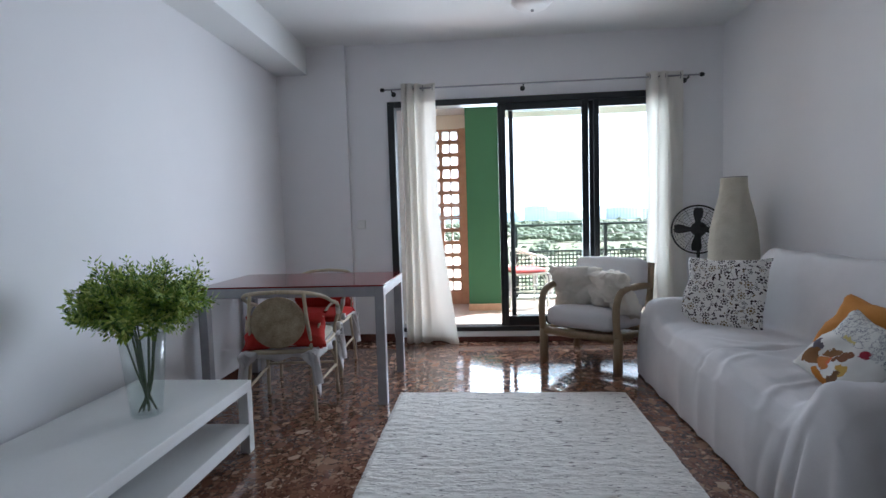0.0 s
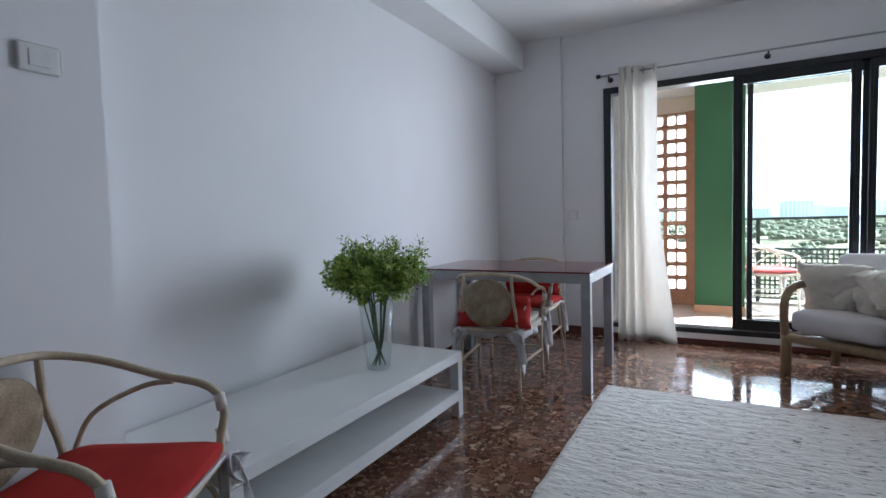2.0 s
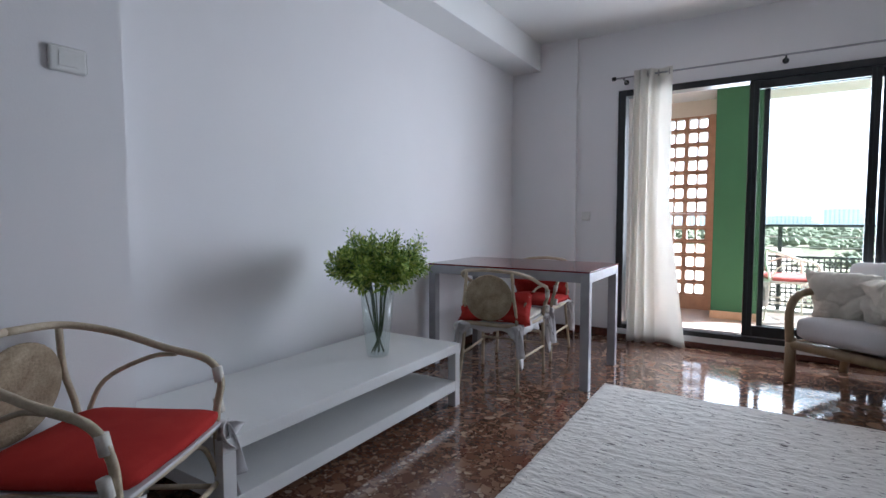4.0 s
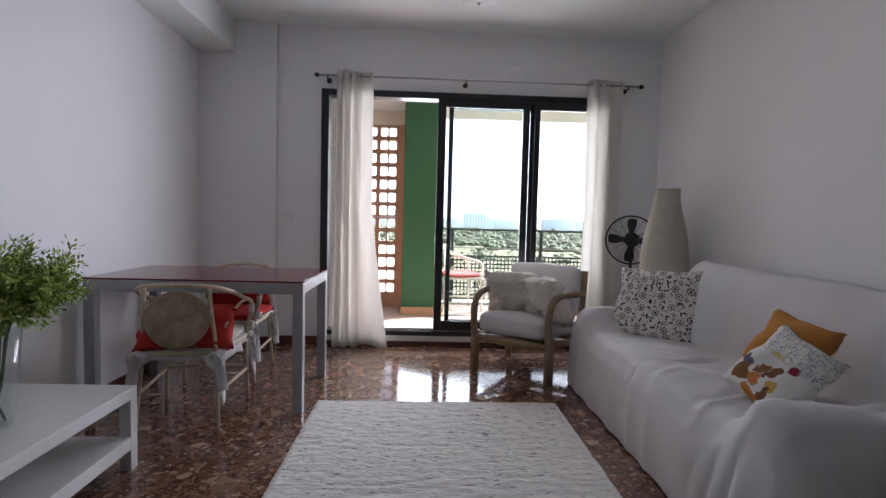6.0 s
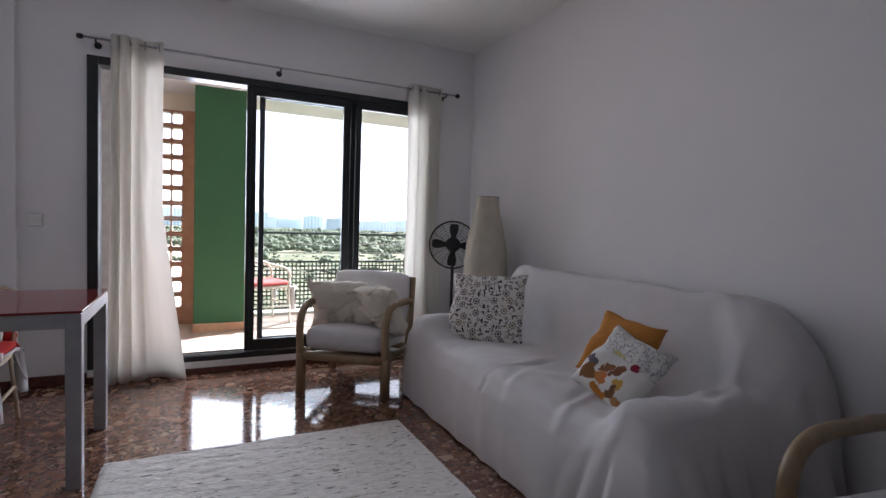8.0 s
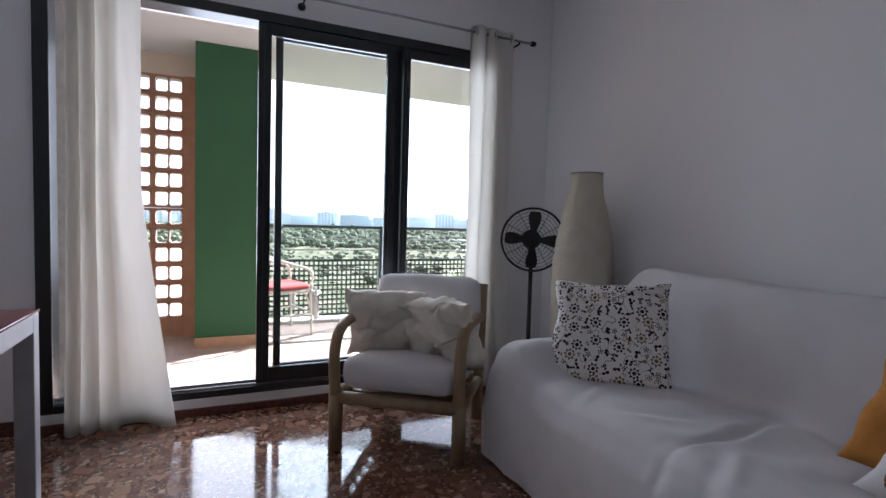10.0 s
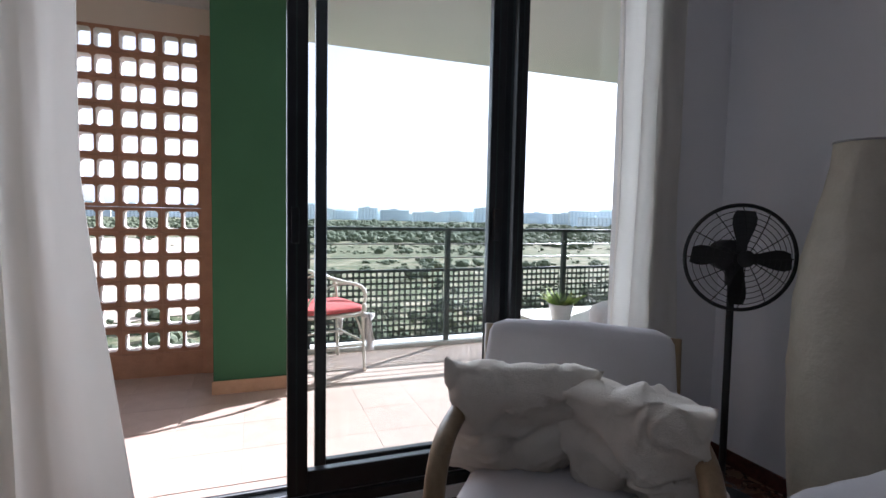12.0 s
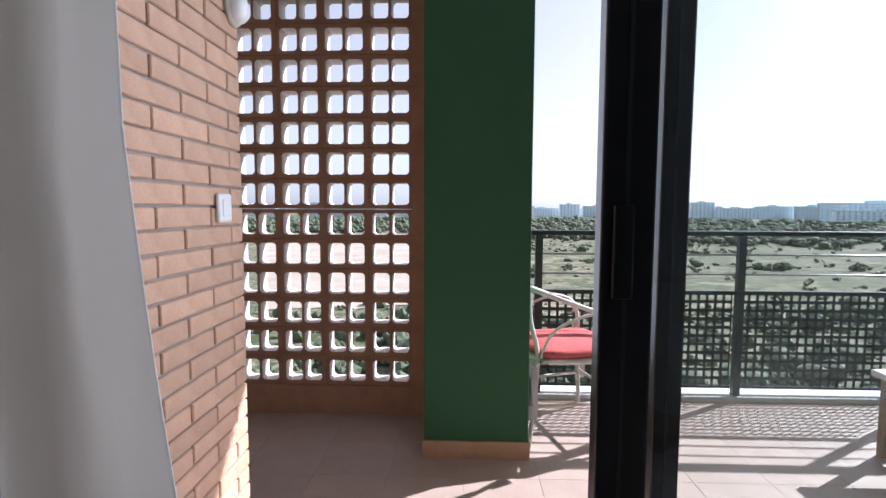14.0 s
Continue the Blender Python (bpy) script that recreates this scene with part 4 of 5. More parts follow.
def pedestal_fan():
    f = thing("pedestal_fan", "black pedestal fan with four blades in a wire cage", "fan", at=pose(2.655, 4.215, 0, 0, 0, -28))
    zc, R = 0.99, 0.192
    part("base", lathe([(0.0, 0.0), (0.19, 0.0), (0.195, 0.012), (0.17, 0.028), (0.04, 0.045), (0.022, 0.08), (0.0, 0.08)], 36), M_FANBLACK, f, smooth=True)
    part("pole", tube([(0, 0, 0.05), (0, 0.02, 0.90)], 0.013, 12), M_FANBLACK, f, smooth=True)
    part("motor", lathe([(0.0, -0.01), (0.05, -0.01), (0.062, 0.03), (0.058, 0.10), (0.03, 0.13), (0.0, 0.13)], 24), M_FANBLACK, f, smooth=True, m=pose(0, 0.02, zc, -90, 0, 0))
    part("neck", tube([(0, 0.02, 0.88), (0, 0.03, 0.96)], 0.022, 12), M_FANBLACK, f, smooth=True)
    cage = part("cage", tube([(R * math.cos(a), -0.04, zc + R * math.sin(a)) for a in (2 * math.pi * q / 60 for q in range(60))], 0.007, 8, True), M_FANBLACK, f, smooth=True)
    for k in range(1, 9):
        r = R * k / 9
        y = -0.04 - 0.045 * (1 - (k / 9) ** 2.5)
        part("wire_ring", tube([(r * math.cos(a), y, zc + r * math.sin(a)) for a in (2 * math.pi * q / 40 for q in range(40))], 0.0014, 5, True), M_FANBLACK, cage)
    for k in range(12):
        a = 2 * math.pi * k / 12
        part("spoke", tube([(R * q * math.cos(a), -0.04 - 0.047 * (1 - q ** 2.5), zc + R * q * math.sin(a)) for q in (0.12, 0.4, 0.7, 0.9, 1.0)], 0.0018, 5), M_FANBLACK, cage)
    part("badge", lathe([(0.0, 0.0), (0.03, 0.0), (0.03, 0.006), (0.0, 0.008)], 20), M_FANBLACK, cage, m=pose(0, -0.088, zc, 90, 0, 0))
    for k in range(4):
        bm = bmesh.new()
        rows = []
        for q in range(7):
            t = q / 6
            r = 0.022 + 0.15 * t
            half = 0.016 + 0.021 * smooth01(0.1, 0.75, t) - (0.009 if q == 6 else 0)
            rows.append((bm.verts.new((r, -half * 0.35, -half)), bm.verts.new((r, half * 0.35, half))))
        for a, b in zip(rows, rows[1:]):
            bm.faces.new((a[0], a[1], b[1], b[0]))
        ob = part("blade", bm, M_FANBLACK, f, m=pose(0, -0.045, zc, 0, 90 * k + 3, 0))
        ob.modifiers.new("thick", "SOLIDIFY").thickness = 0.003
    return f


def add_sprig(bm, base, tip, rnd, n=26, size=0.022):
    """A stem's leafy end: small folded leaves round the way from base to tip."""
    base, tip = Vector(base), Vector(tip)
    d = (tip - base)
    ax = d.normalized()
    for k in range(n):
        t = rnd.random() ** 0.8
        p = base + d * t
        a = rnd.random() * 2 * math.pi
        o = ax.orthogonal().normalized()
        out = (Matrix.Rotation(a, 3, ax) @ o * 0.8 + ax * rnd.uniform(0.2, 0.9) + Vector((0, 0, rnd.uniform(-0.3, 0.5)))).normalized()
        L = size * rnd.uniform(0.7, 1.5) * (1.25 - 0.5 * t)
        s = out.cross(ax)
        s = s.normalized() * L * 0.23 if s.length > 1e-4 else o * L * 0.23
        up = out.cross(s).normalized() * L * 0.10
        p0 = p + out * rnd.uniform(0.0, 0.03)
        a0, a1, a2, a3 = bm.verts.new(p0), bm.verts.new(p0 + out * L * 0.5 + s + up), bm.verts.new(p0 + out * L), bm.verts.new(p0 + out * L * 0.5 - s + up)
        bm.faces.new((a0, a1, a2))
        bm.faces.new((a0, a2, a3))


def vase_plant():
    v = thing("vase", "tall tapered clear glass vase on the white bench", "vase", at=pose(-0.508, 1.945, 0.363))
    part("glass", lathe([(0.0, 0.0), (0.055, 0.0), (0.06, 0.006), (0.074, 0.15), (0.09, 0.355), (0.087, 0.355), (0.071, 0.15), (0.056, 0.014), (0.0, 0.012)], 40), M_VASE, v, smooth=True)
    b = thing("artificial_plant", "bunch of green artificial sprigs in a glass vase", "plant", at=pose(-0.508, 1.945, 0.382))
    rnd = random.Random(5)
    stems, leaves = bmesh.new(), bmesh.new()
    for k in range(11):
        a = 2 * math.pi * k / 11 + rnd.uniform(-0.2, 0.2)
        r0, r1 = rnd.uniform(0.012, 0.04), rnd.uniform(0.045, 0.08)
        foot = Vector((-r0 * math.cos(a), -r0 * math.sin(a), 0.0))
        neck = Vector((r1 * math.cos(a), r1 * math.sin(a), 0.36))
        reach = rnd.uniform(0.14, 0.22)
        crown = Vector((reach * math.cos(a), reach * math.sin(a), rnd.uniform(0.46, 0.54)))
        add_tube(stems, curve_pts([foot, (foot + neck) / 2 + Vector((0.008, 0, -0.06)), neck, crown], 4), 0.0036, 6)
        for q in range(13):
            s0 = neck + (crown - neck) * rnd.uniform(0.05, 0.75)
            dr = Vector((math.cos(a + rnd.uniform(-0.9, 0.9)), math.sin(a + rnd.uniform(-0.9, 0.9)), rnd.uniform(-0.35, 1.0))).normalized()
            add_tube(stems, [s0, s0 + dr * 0.05], 0.0015, 4)
            add_sprig(leaves, s0, s0 + dr * rnd.uniform(0.08, 0.14), rnd, 58, 0.023)
    for a, r in ((2.4, 0.15), (2.9, 0.19), (0.4, 0.02), (-0.4, 0.15), (0.3, 0.19), (-1.6, 0.13), (1.5, 0.12)):
        s0 = Vector((r * math.cos(a), r * math.sin(a), 0.48))
        tip = s0 + Vector((0.05 * math.cos(a), 0.05 * math.sin(a), rnd.uniform(0.11, 0.15)))
        add_tube(stems, [s0, tip], 0.0014, 4)
        add_sprig(leaves, s0, tip, rnd, 70, 0.02)
    for k in range(40):
        a = rnd.uniform(0, 6.283)
        r = rnd.uniform(0, 0.16)
        s0 = Vector((r * math.cos(a), r * math.sin(a), rnd.uniform(0.40, 0.48)))
        add_sprig(leaves, s0, s0 + Vector((0.3 * math.cos(a), 0.3 * math.sin(a), 1)).normalized() * rnd.uniform(0.08, 0.15), rnd, 50, 0.023)
    part("stems", stems, M_STEM, b, smooth=True)
    part("foliage", leaves, M_LEAF, b)
    return v


def wall_switch(name, at, label, w=0.082):
    s = thing(name, label, "switch", at=at)
    part("plate", box((-w / 2, -0.041, 0), (w / 2, 0.041, 0.012), 0.009, 3), M_PLASTIC, s)
    part("rocker", box((-w / 4, -0.024, 0.011), (w / 4, 0.024, 0.0145), 0.002), M_PLASTIC, s)
    return s


# ---- the room's things ----
tv_bench()
vase_plant()
dining_table()
cane_chair(M_RATTAN, M_REDCLOTH, pose(-0.285, 2.975, 0, 0, 0, 5) @ Matrix.Diagonal((0.96, 0.95, 0.96, 1)), "pale cane armchair with white seat and red cushion at the table", "cane chairs", seat=M_CREAM)
cane_chair(M_RATTAN, M_REDCLOTH, pose(-0.36, 3.78, 0, 0, 0, 178) @ Matrix.Diagonal((0.96, 0.95, 0.945, 1)), "pale cane armchair with red cushions behind the table", "cane chairs")
cane_chair(M_RATTAN, M_REDCLOTH, pose(-0.405, 0.565, 0, 0, 0, -61) @ Matrix.Diagonal((0.99, 0.99, 0.965, 1)), "pale cane armchair with red seat cushion beside the bench", "cane chairs", pillow=False)
rug()
sofa()
EASY = pose(1.79, 3.975, 0, 0, 0, 143)
easy_chair(EASY, "easy chairs", "wooden armchair with white cushions before the sliding door")
placed_cushion("cushion", cushion(0.40, 0.41, 0.17, 44, 0.034, 0.22, 2.0, folds=0.010), M_CREAM, EASY @ pose(0.155, 0.02, 0.545, 68, 0, 8) @ pose(0, 0, 0, 0, 0, 4), "crumpled cream cotton cushion on the armchair", group="cream cushions")
placed_cushion("cushion", cushion(0.40, 0.40, 0.17, 44, 0.040, 0.22, 9.0, folds=0.012), M_CREAM, EASY @ pose(-0.165, 0.07, 0.535, 68, 0, -24) @ pose(0, 0, 0, 0, 0, -3), "crumpled cream cotton cushion on the armchair", group="cream cushions")
easy_chair(pose(2.50, 0.97, 0, 0, 0, 88), "easy chairs", "wooden armchair with white cushions beyond the sofa")
placed_cushion("cushion", cushion(0.50, 0.48, 0.13, 24, 0.016), M_FLORAL, facing((2.425, 3.27, 0.615), (-0.62, -0.62, 0.42), 1), "cream cushion with a dark floral print")
placed_cushion("cushion", cushion(0.33, 0.32, 0.10, 18, 0.012), M_ORANGE, facing((2.465, 2.17, 0.605), (-0.8, -0.15, 0.5), -9), "plain orange velvet cushion on the sofa")
placed_cushion("cushion", cushion(0.33, 0.33, 0.10, 18, 0.012), M_PRINT, facing((2.365, 2.06, 0.555), (-0.74, -0.18, 0.62), -20), "white cushion with a brown and orange painted print")
paper_lamp()
pedestal_fan()
wall_switch("light_switch", facing((-0.739, 0.668, 1.598), (1, 0, 0)), "white plastic light switch on the wall", 0.11)
wall_switch("wall_socket", facing((-0.2, 4.599, 1.10), (0, -1, 0)), "white plastic wall plate")
lamp = thing("wall_lamp", "beige round wall lamp on the brick wall, unlit", "wall lamp", at=facing((0.216, 5.45, 1.72), (1, 0, 0)) @ Matrix.Diagonal((0.85, 0.85, 0.75, 1)))
part("base", lathe([(0.0, 0.0), (0.062, 0.0), (0.064, 0.008), (0.058, 0.018), (0.0, 0.018)], 24), M_PAPER, lamp, smooth=True)
part("shade", lathe([(0.052, 0.018), (0.052, 0.035), (0.042, 0.052), (0.022, 0.062), (0.0, 0.064)], 24), M_PLASTIC, lamp, "beige domed cover", True)
wall_switch("light_switch", facing((0.216, 5.352, 1.134), (1, 0, 0)), "white light switch on the brick wall")
CL = thing("ceiling_lamp", "shallow round glass ceiling lamp", "ceiling lamp", at=pose(1.32, 3.84, ZC))
part("dish", lathe([(0.0, -0.07), (0.06, -0.066), (0.12, -0.045), (0.15, -0.012), (0.15, 0.0), (0.0, 0.0)], 40), M_PLASTIC, CL, "pale glass dish", True)
part("knob", lathe([(0.0, -0.085), (0.012, -0.08), (0.012, -0.066), (0.0, -0.066)], 14), M_STEEL, CL)


# ---- the balcony's things ----
cane_chair(M_RATTANOUT, M_PINKCLOTH, pose(1.42, 6.60, ZF, 0, 0, -75), "weathered white cane armchair with faded red cushion on the balcony", "balcony chairs", pillow=False)


def balcony_table():
    t = thing("balcony_table", "low teak table with pale top on the balcony", "table", at=pose(3.37, 6.02, ZF))
    w, d, h = 0.52, 0.34, 0.41
    part("tabletop", box((-w, -d, h - 0.03), (w, d, h), 0.004), M_RATTANOUT, t)
    for sx in (1, -1):
        for sy in (1, -1):
            part("leg", box((sx * (w - 0.05) - 0.022, sy * (d - 0.05) - 0.022, 0), (sx * (w - 0.05) + 0.022, sy * (d - 0.05) + 0.022, h - 0.03), 0.003), M_WOOD, t)
        part("stretcher", box((sx * (w - 0.05) - 0.012, -d + 0.07, 0.06), (sx * (w - 0.05) + 0.012, d - 0.07, 0.09), 0.002), M_WOOD, t)
    return t


balcony_table()


def potted_plant():
    p = thing("potted_plant", "spiky green plant in a white pot", "plant", at=pose(2.99, 5.84, ZF + 0.411))
    part("pot", lathe([(0.0, 0.0), (0.06, 0.0), (0.085, 0.13), (0.09, 0.135), (0.082, 0.135), (0.075, 0.11), (0.0, 0.11)], 28), M_PLASTIC, p, "white pot", True)
    bm, rnd = bmesh.new(), random.Random(3)
    for k in range(170):
        a, r = rnd.uniform(0, 6.283), rnd.uniform(0, 0.06)
        p0 = Vector((r * math.cos(a), r * math.sin(a), 0.11))
        d = Vector((math.cos(a) * rnd.uniform(0.2, 1.0), math.sin(a) * rnd.uniform(0.2, 1.0), rnd.uniform(0.5, 1.1))).normalized()
        L = rnd.uniform(0.09, 0.19)
        s = d.orthogonal().normalized() * 0.006
        v = [bm.verts.new(p0 - s), bm.verts.new(p0 + s), bm.verts.new(p0 + d * L * 0.6 + s * 0.9), bm.verts.new(p0 + d * L * 0.6 - s * 0.9), bm.verts.new(p0 + d * L + Vector((0, 0, -0.02)))]
        bm.faces.new(v[:4])
        bm.faces.new((v[3], v[2], v[4]))
    part("leaves", bm, M_LEAF, p)


potted_plant()


def draped_seat():
    s = thing("balcony_sofa", "balcony seat covered with a white cloth", "sofa", at=pose(3.22, 5.50, ZF))
    part("cover", pad((-0.42, -0.30, 0.03), (0.55, 0.24, 0.42), 0.06, 0.02, 14, 6.0), M_WHITECLOTH, s, "white cloth cover", True)
    part("backrest", pad((-0.40, -0.36, 0.40), (0.55, -0.18, 0.66), 0.06, 0.02, 10, 8.0), M_WHITECLOTH, s, "white cloth cover", True)
    bm = bmesh.new()
    n = 16
    g = []
    for i in range(n + 1):
        for j in range(n + 1):
            u, v = i / n, j / n
            drop = (0.30 + 0.08 * math.sin(u * 9)) * (1 - abs(2 * u - 1) * 0.75) * v
            g.append(bm.verts.new((-0.43 - 0.03 * v - 0.02 * math.sin(14 * u + 2 * v) * v, -0.22 + 0.44 * u, 0.41 - drop)))
    for i in range(n):
        for j in range(n):
            bm.faces.new((g[i * (n + 1) + j], g[(i + 1) * (n + 1) + j], g[(i + 1) * (n + 1) + j + 1], g[i * (n + 1) + j + 1]))
    part("hanging_corner", bm, M_WHITECLOTH, s, "hanging corner of the white cloth", True).modifiers.new("thick", "SOLIDIFY").thickness = 0.003
    for x in (-0.36, 0.49):
        for y in (-0.25, 0.18):
            part("leg", box((x - 0.02, y - 0.02, 0), (x + 0.02, y + 0.02, 0.06)), M_WOOD, s)


draped_seat()


# ---- the land beyond ----
ZG = -13.0


def land():
    bm = bmesh.new()
    verts = []
    radii = [0, 12, 30, 60, 110, 180, 280, 420, 650, 1000, 1800, 4500]
    n = 48
    for r in radii[1:]:
        verts.append([bm.verts.new((r * math.cos(2 * math.pi * k / n), 5 + r * math.sin(2 * math.pi * k / n), ZG + (1.2 * noise.noise((r * 0.01, k * 0.5, 0)) if 60 < r < 500 and not 9 < k < 17 else 0))) for k in range(n)])
    mid = bm.verts.new((0, 5, ZG))
    for k in range(n):
        bm.faces.new((mid, verts[0][k], verts[0][(k + 1) % n]))
    for a, b in zip(verts, verts[1:]):
        for k in range(n):
            bm.faces.new((a[k], b[k], b[(k + 1) % n], a[(k + 1) % n]))
    bmesh.ops.recalc_face_normals(bm, faces=bm.faces[:])
    structure("ground", bm, M_SCRUB, "dry scrubland with pale earth and bushes", "ground", True)
    # a bare lot of pale earth below the lattice
    bm = bmesh.new()
    g = []
    for i in range(13):
        r = 72 + 200 * i / 12
        g.append([bm.verts.new(((r + 6 * noise.noise((i, j * 0.6, 3))) * math.cos(a), 5 + (r + 6 * noise.noise((i, j * 0.6, 3))) * math.sin(a), ZG + 0.12))
                  for j, a in enumerate(radians(86.5 + q * 2.5 + 0.8 * noise.noise((i * 0.7, q, 1))) for q in range(11))])
    for a, b in zip(g, g[1:]):
        for j in range(10):
            bm.faces.new((a[j], b[j], b[j + 1], a[j + 1]))
    structure("road", bm, M_EARTH, "bare pale earth lot beside the scrubland", "ground")


def shrubs():
    rnd = random.Random(11)
    bm = bmesh.new()
    proto = bmesh.new()
    bmesh.ops.create_icosphere(proto, subdivisions=1, radius=1.0)
    base = [v.co.copy() for v in proto.verts]
    faces = [[v.index for v in f.verts] for f in proto.faces]
    proto.free()
    pts, fs = [], []
    for k in range(6600):
        belt = k % 3 == 0
        dist = rnd.uniform(230, 620) if belt else 34 + 260 * rnd.random() ** 1.2
        ang = radians(rnd.uniform(20, 125))
        c = Vector((dist * math.cos(ang), 5 + dist * math.sin(ang), ZG))
        if 84 < math.degrees(ang) < 115 and 62 < dist < 290 and rnd.random() < 0.93:
            continue
        if not belt and noise.noise((c.x * 0.02, c.y * 0.035, 3)) < 0.05 and rnd.random() < 0.85:
            continue
        size = rnd.uniform(1.6, 3.4) * (0.7 + dist / 700) if belt else rnd.uniform(0.2, 0.8) if k % 11 else rnd.uniform(1.2, 2.2)
        for q in range(6):
            o = c + Vector((rnd.gauss(0, 0.6), rnd.gauss(0, 0.6), rnd.uniform(0.1, 0.8))) * size
            s = size * rnd.uniform(0.35, 0.75)
            i0 = len(pts)
            for b in base:
                w = 1 + 0.55 * noise.noise(b * 1.7 + o)
                pts.append(o + Vector((b.x * s * w, b.y * s * w, b.z * s * 0.8 * w)))
            fs += [[i0 + i for i in f] for f in faces]
    for k in range(70):
        dist, ang = rnd.uniform(36, 64), radians(rnd.uniform(84, 112))
        c = Vector((dist * math.cos(ang), 5 + dist * math.sin(ang), ZG))
        size = rnd.uniform(0.6, 1.5)
        for q in range(7):
            o = c + Vector((rnd.gauss(0, 0.6), rnd.gauss(0, 0.6), rnd.uniform(0.1, 0.9))) * size
            sz = size * rnd.uniform(0.3, 0.6)
            i0 = len(pts)
            pts.extend(o + b * sz * (1 + 0.55 * noise.noise(b * 1.7 + o)) for b in base)
            fs += [[i0 + i for i in f] for f in faces]
    me = bpy.data.meshes.new("shrubs")
    me.from_pydata(pts, [], fs)
    me.materials.append(M_BUSH)
    tagged(new("shrubs", me), "dusty green bushes and trees over the scrubland", "bushes", kind="stuff")


def apartment_block(x, y, w, d, floors, group="far apartment blocks"):
    b = thing("apartment_building", "distant apartment block paled by painted haze, with rows of windows", "building", group, pose(x, y, ZG, 0, 0, math.degrees(math.atan2(-x, y)) * 0.6))
    floors = max(4, round(floors * 0.8))
    h = floors * 3.1
    bm = box((-w / 2, 0, 0), (w / 2, d, h))
    part("wall", bm, M_HAZEFACADE, b)
    part("roof", box((-w / 2 - 0.4, -0.4, h), (w / 2 + 0.4, d + 0.4, h + 0.8)), M_HAZEFACADE, b)
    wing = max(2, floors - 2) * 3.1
    part("wing", box((w / 2, 3.0, 0), (w / 2 + w * 0.35, d, wing)), M_HAZEFACADE, b)
    part("wing_roof", box((w / 2, 2.6, wing), (w / 2 + w * 0.35 + 0.4, d + 0.4, wing + 0.7)), M_HAZEFACADE, b)
    part("roof_house", box((-w * 0.15, d * 0.3, h + 0.8), (w * 0.1, d * 0.7, h + 3.4)), M_HAZEFACADE, b)
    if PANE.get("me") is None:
        PANE["me"] = mesh_of(box((-1.0, -0.15, -0.75), (1.0, 0.1, 0.75)), "window", M_HAZEPANES)
    cols = max(3, int(w / 5.0))
    for f in range(floors):
        for c in range(cols):
            ob = new("window", PANE["me"])
            ob.parent = b
            ob.matrix_basis = pose(-w / 2 + (c + 0.5) * w / cols, 0, f * 3.1 + 1.7)


PANE = {}
land()
shrubs()
rb = random.Random(21)
for az, dist, w, floors in ((-22, 900, 60, 7), (-16, 900, 60, 9), (-11, 880, 50, 7), (-6, 900, 60, 8), (-2, 920, 40, 11), (2, 900, 60, 6), (6, 880, 40, 10), (9, 950, 60, 6), (12, 920, 34, 9), (15, 900, 50, 7),
                            (19, 860, 60, 6), (22, 930, 60, 7), (25, 900, 34, 10), (28, 900, 60, 6), (31, 920, 50, 7), (34, 900, 40, 8), (39, 740, 120, 9), (38, 690, 60, 4), (44, 720, 60, 4),
                            (48, 820, 70, 5), (52, 720, 36, 7), (56, 700, 60, 5), (61, 720, 60, 6)):
    apartment_block(dist * math.sin(radians(az)), dist * math.cos(radians(az)), w, 16, floors)


# ---- pieces: balcony tiles, lattice blocks, bricks ----
TILES = bpy.data.objects["balcony_floor"]
tile_me = mesh_of(box((-0.1636, -0.1636, -0.008), (0.1636, 0.1636, 0.0), 0.0008, 1), "floor_tile", M_TILE)
for i in range(17):
    for j in range(7):
        x, y = -0.4 + 0.328 * (i + 0.5), 4.89 + 0.328 * (j + 0.5) - 0.155
        if y + 0.16 > 6.985 or y - 0.16 < 4.87:
            continue
        ob = new("floor_tile", tile_me)
        ob.parent = TILES
        ob.matrix_basis = pose(x, y, ZF)


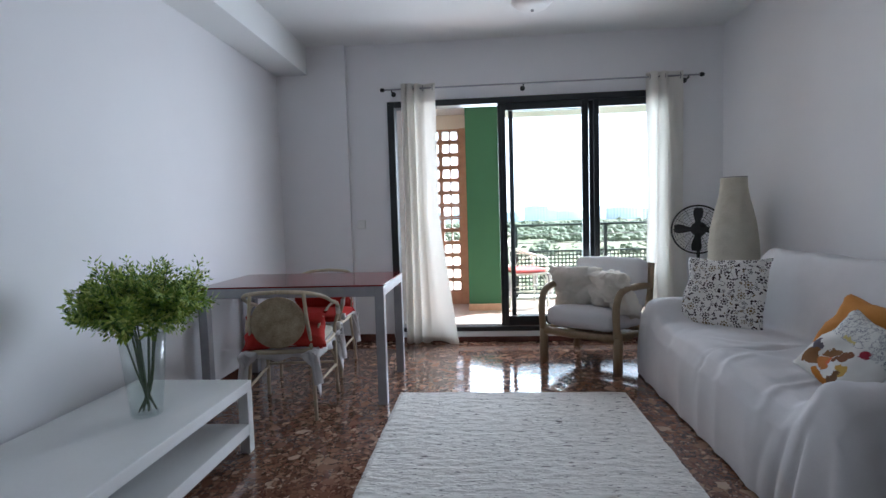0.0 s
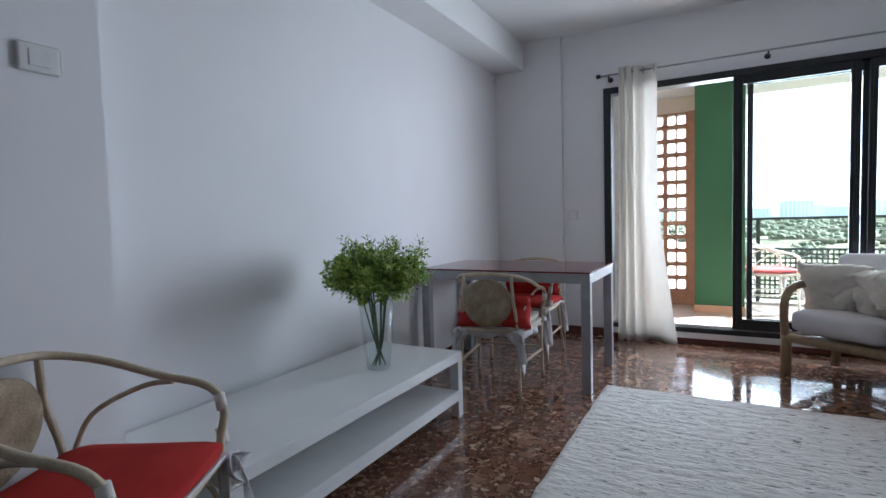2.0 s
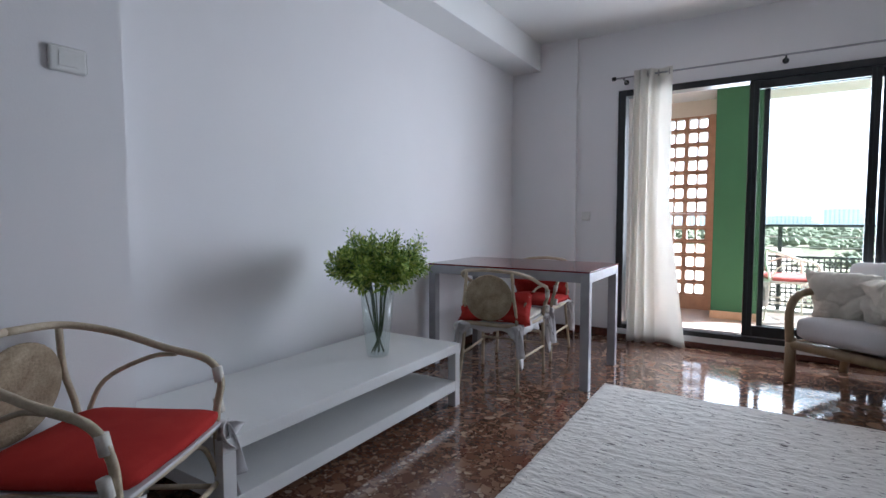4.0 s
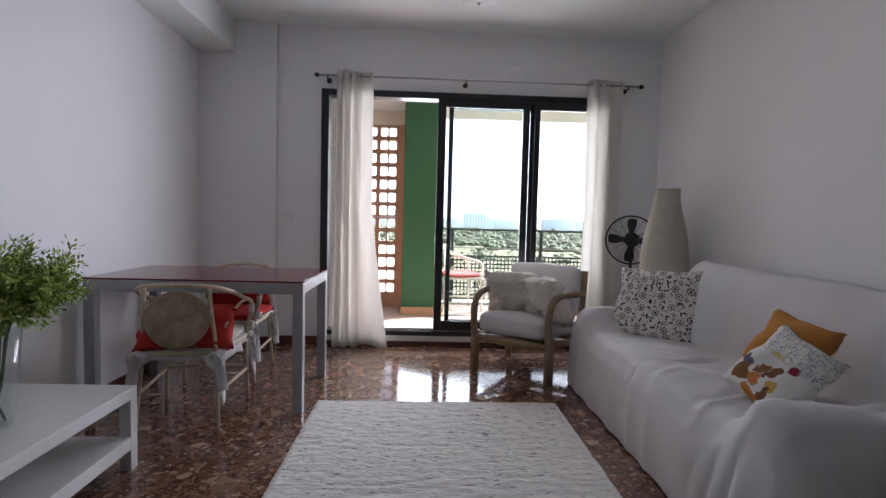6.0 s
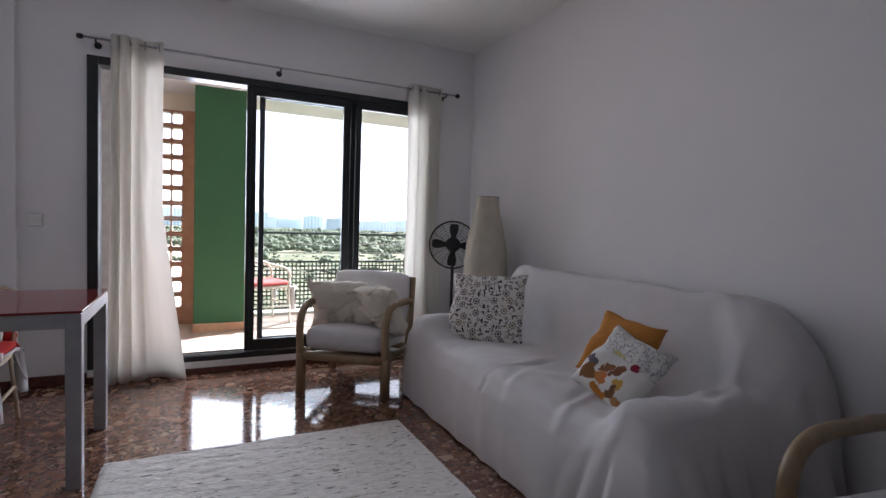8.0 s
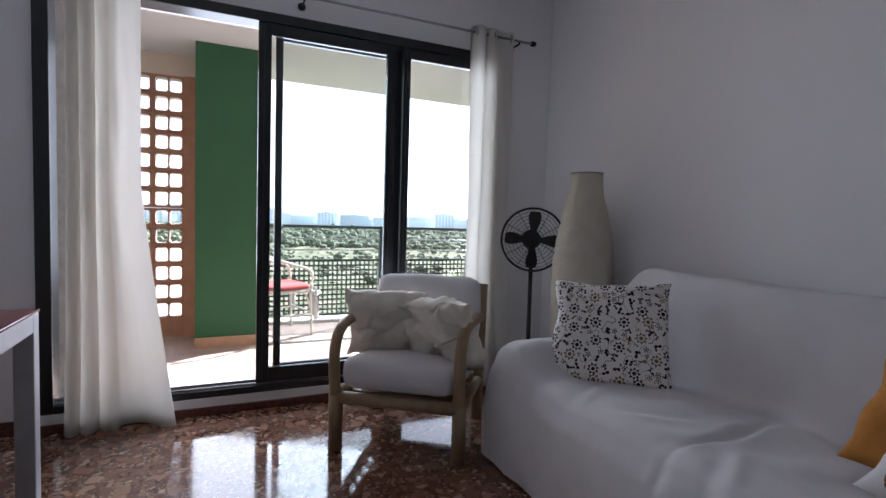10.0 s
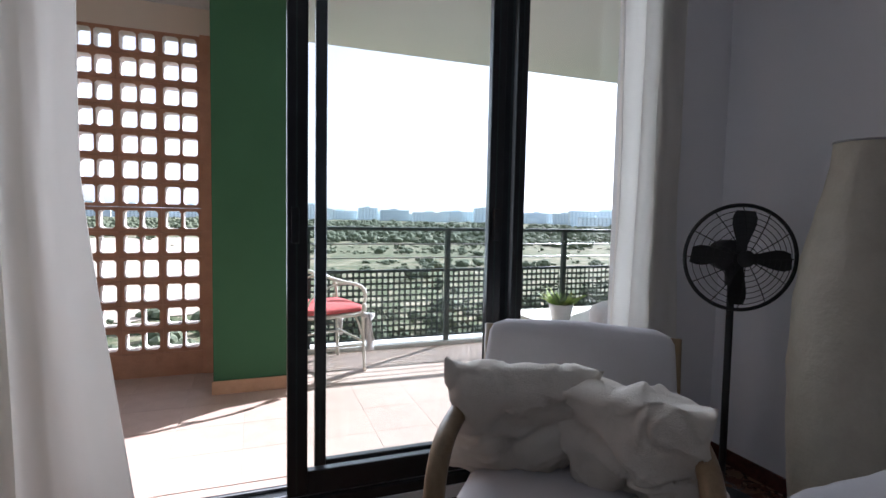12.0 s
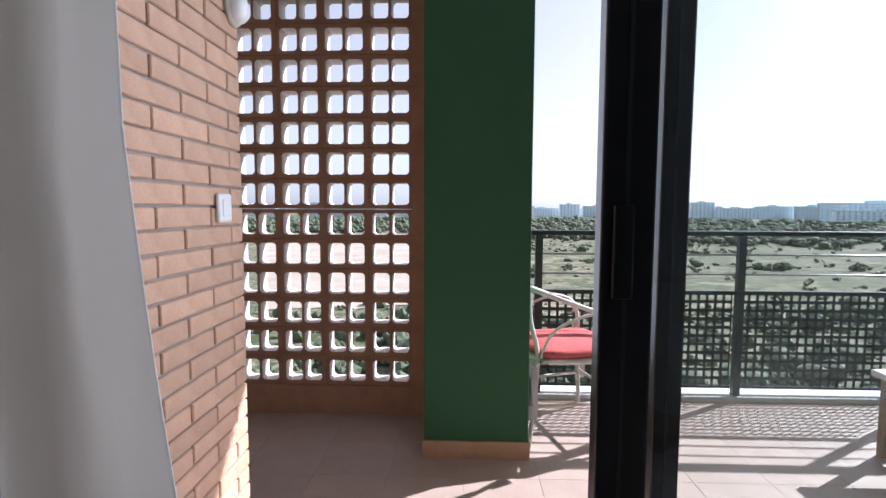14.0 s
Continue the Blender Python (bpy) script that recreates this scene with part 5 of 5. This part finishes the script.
def lattice_block():
    """A hollow block, 250 by 166 by 110 mm, with two rounded square openings."""
    bm = bmesh.new()
    W, H, D, n = 0.248, 0.1635, 0.11, 8
    front, back = [], []
    cells = ((-W / 2, 0.0), (0.0, W / 2))
    for y, store in ((0, front), (D, back)):
        for xa, xb in cells:
            cx = (xa + xb) / 2 + (0.007 if xa < 0 else -0.007)
            hw, hh, c = 0.048, 0.060, 0.014
            hole = [(-hw + c, -hh), (hw - c, -hh), (hw, -hh + c), (hw, hh - c), (hw - c, hh), (-hw + c, hh), (-hw, hh - c), (-hw, -hh + c)]
            outer = [(xa, -H / 2), (xb, -H / 2), (xb, -H / 2), (xb, H / 2), (xb, H / 2), (xa, H / 2), (xa, H / 2), (xa, -H / 2)]
            hv = [bm.verts.new((cx + p, y, q)) for p, q in hole]
            cv = {}
            ov = []
            for p in outer:
                if p not in cv:
                    cv[p] = bm.verts.new((p[0], y, p[1]))
                ov.append(cv[p])
            store.append((hv, ov))
            for k in range(8):
                a, b = ov[k], ov[(k + 1) % 8]
                f = [hv[k], hv[(k + 1) % 8], b] + ([a] if a is not b else [])
                bm.faces.new(f if y else f[::-1])
    for (h0, o0), (h1, o1) in zip(front, back):
        for k in range(8):
            bm.faces.new((h0[k], h0[(k + 1) % 8], h1[(k + 1) % 8], h1[k]))
        for k in (0, 2, 4, 6):
            a, b = o0[k], o0[(k + 1) % 8]
            if a is not b:
                bm.faces.new((a, b, o1[(k + 1) % 8], o1[k]))
    bmesh.ops.remove_doubles(bm, verts=bm.verts[:], dist=1e-5)
    bmesh.ops.recalc_face_normals(bm, faces=bm.faces[:])
    return bm


LAT = structure("lattice_wall", box((-1.6, 6.85, 0.02), (-1.55, 6.86, 0.13)), M_TERRACOTTA, "terracotta lattice of hollow blocks screening the balcony", "lattice")
lat_me = mesh_of(lattice_block(), "lattice_block", M_TERRACOTTA)
lat_me.materials.append(M_LITHOLE)
# walls of the openings get the colour with daylight painted in
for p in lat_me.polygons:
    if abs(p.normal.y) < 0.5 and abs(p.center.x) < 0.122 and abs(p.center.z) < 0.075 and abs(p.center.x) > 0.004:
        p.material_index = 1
for r in range(13):
    for c in range(9):
        ob = new("lattice_block", lat_me)
        ob.parent = LAT
        ob.matrix_basis = pose(0.63 - 0.125 - 0.25 * c, 6.73, 0.13 + 0.0833 + 0.1667 * r)

BRICKWALL = structure("brick_wall", box((0.08, YO + 0.002, ZF - 0.008), (0.207, 5.485, 2.48)), M_MORTAR, "orange facing brick wall beside the door", "wall")
brick_me = {ln: mesh_of(box((-0.008, -ln / 2, -0.0246), (0.009, ln / 2, 0.0246), 0.003, 1), "brick", M_BRICK) for ln in (0.244, 0.194, 0.074, 0.15)}
rk = random.Random(4)
for r in range(45):
    z = ZF + 0.03 + r * 0.0555
    y = 5.487
    for ln in ((0.194, 0.244, 0.15), (0.074, 0.244, 0.244))[r % 2]:
        ob = new("brick", brick_me[ln])
        ob.parent = BRICKWALL
        ob.matrix_basis = pose(0.2055 + rk.uniform(0, 0.002), y - ln / 2, z + rk.uniform(-0.0008, 0.0008), rk.uniform(-0.3, 0.3), 0, 0)
        y -= ln + 0.007
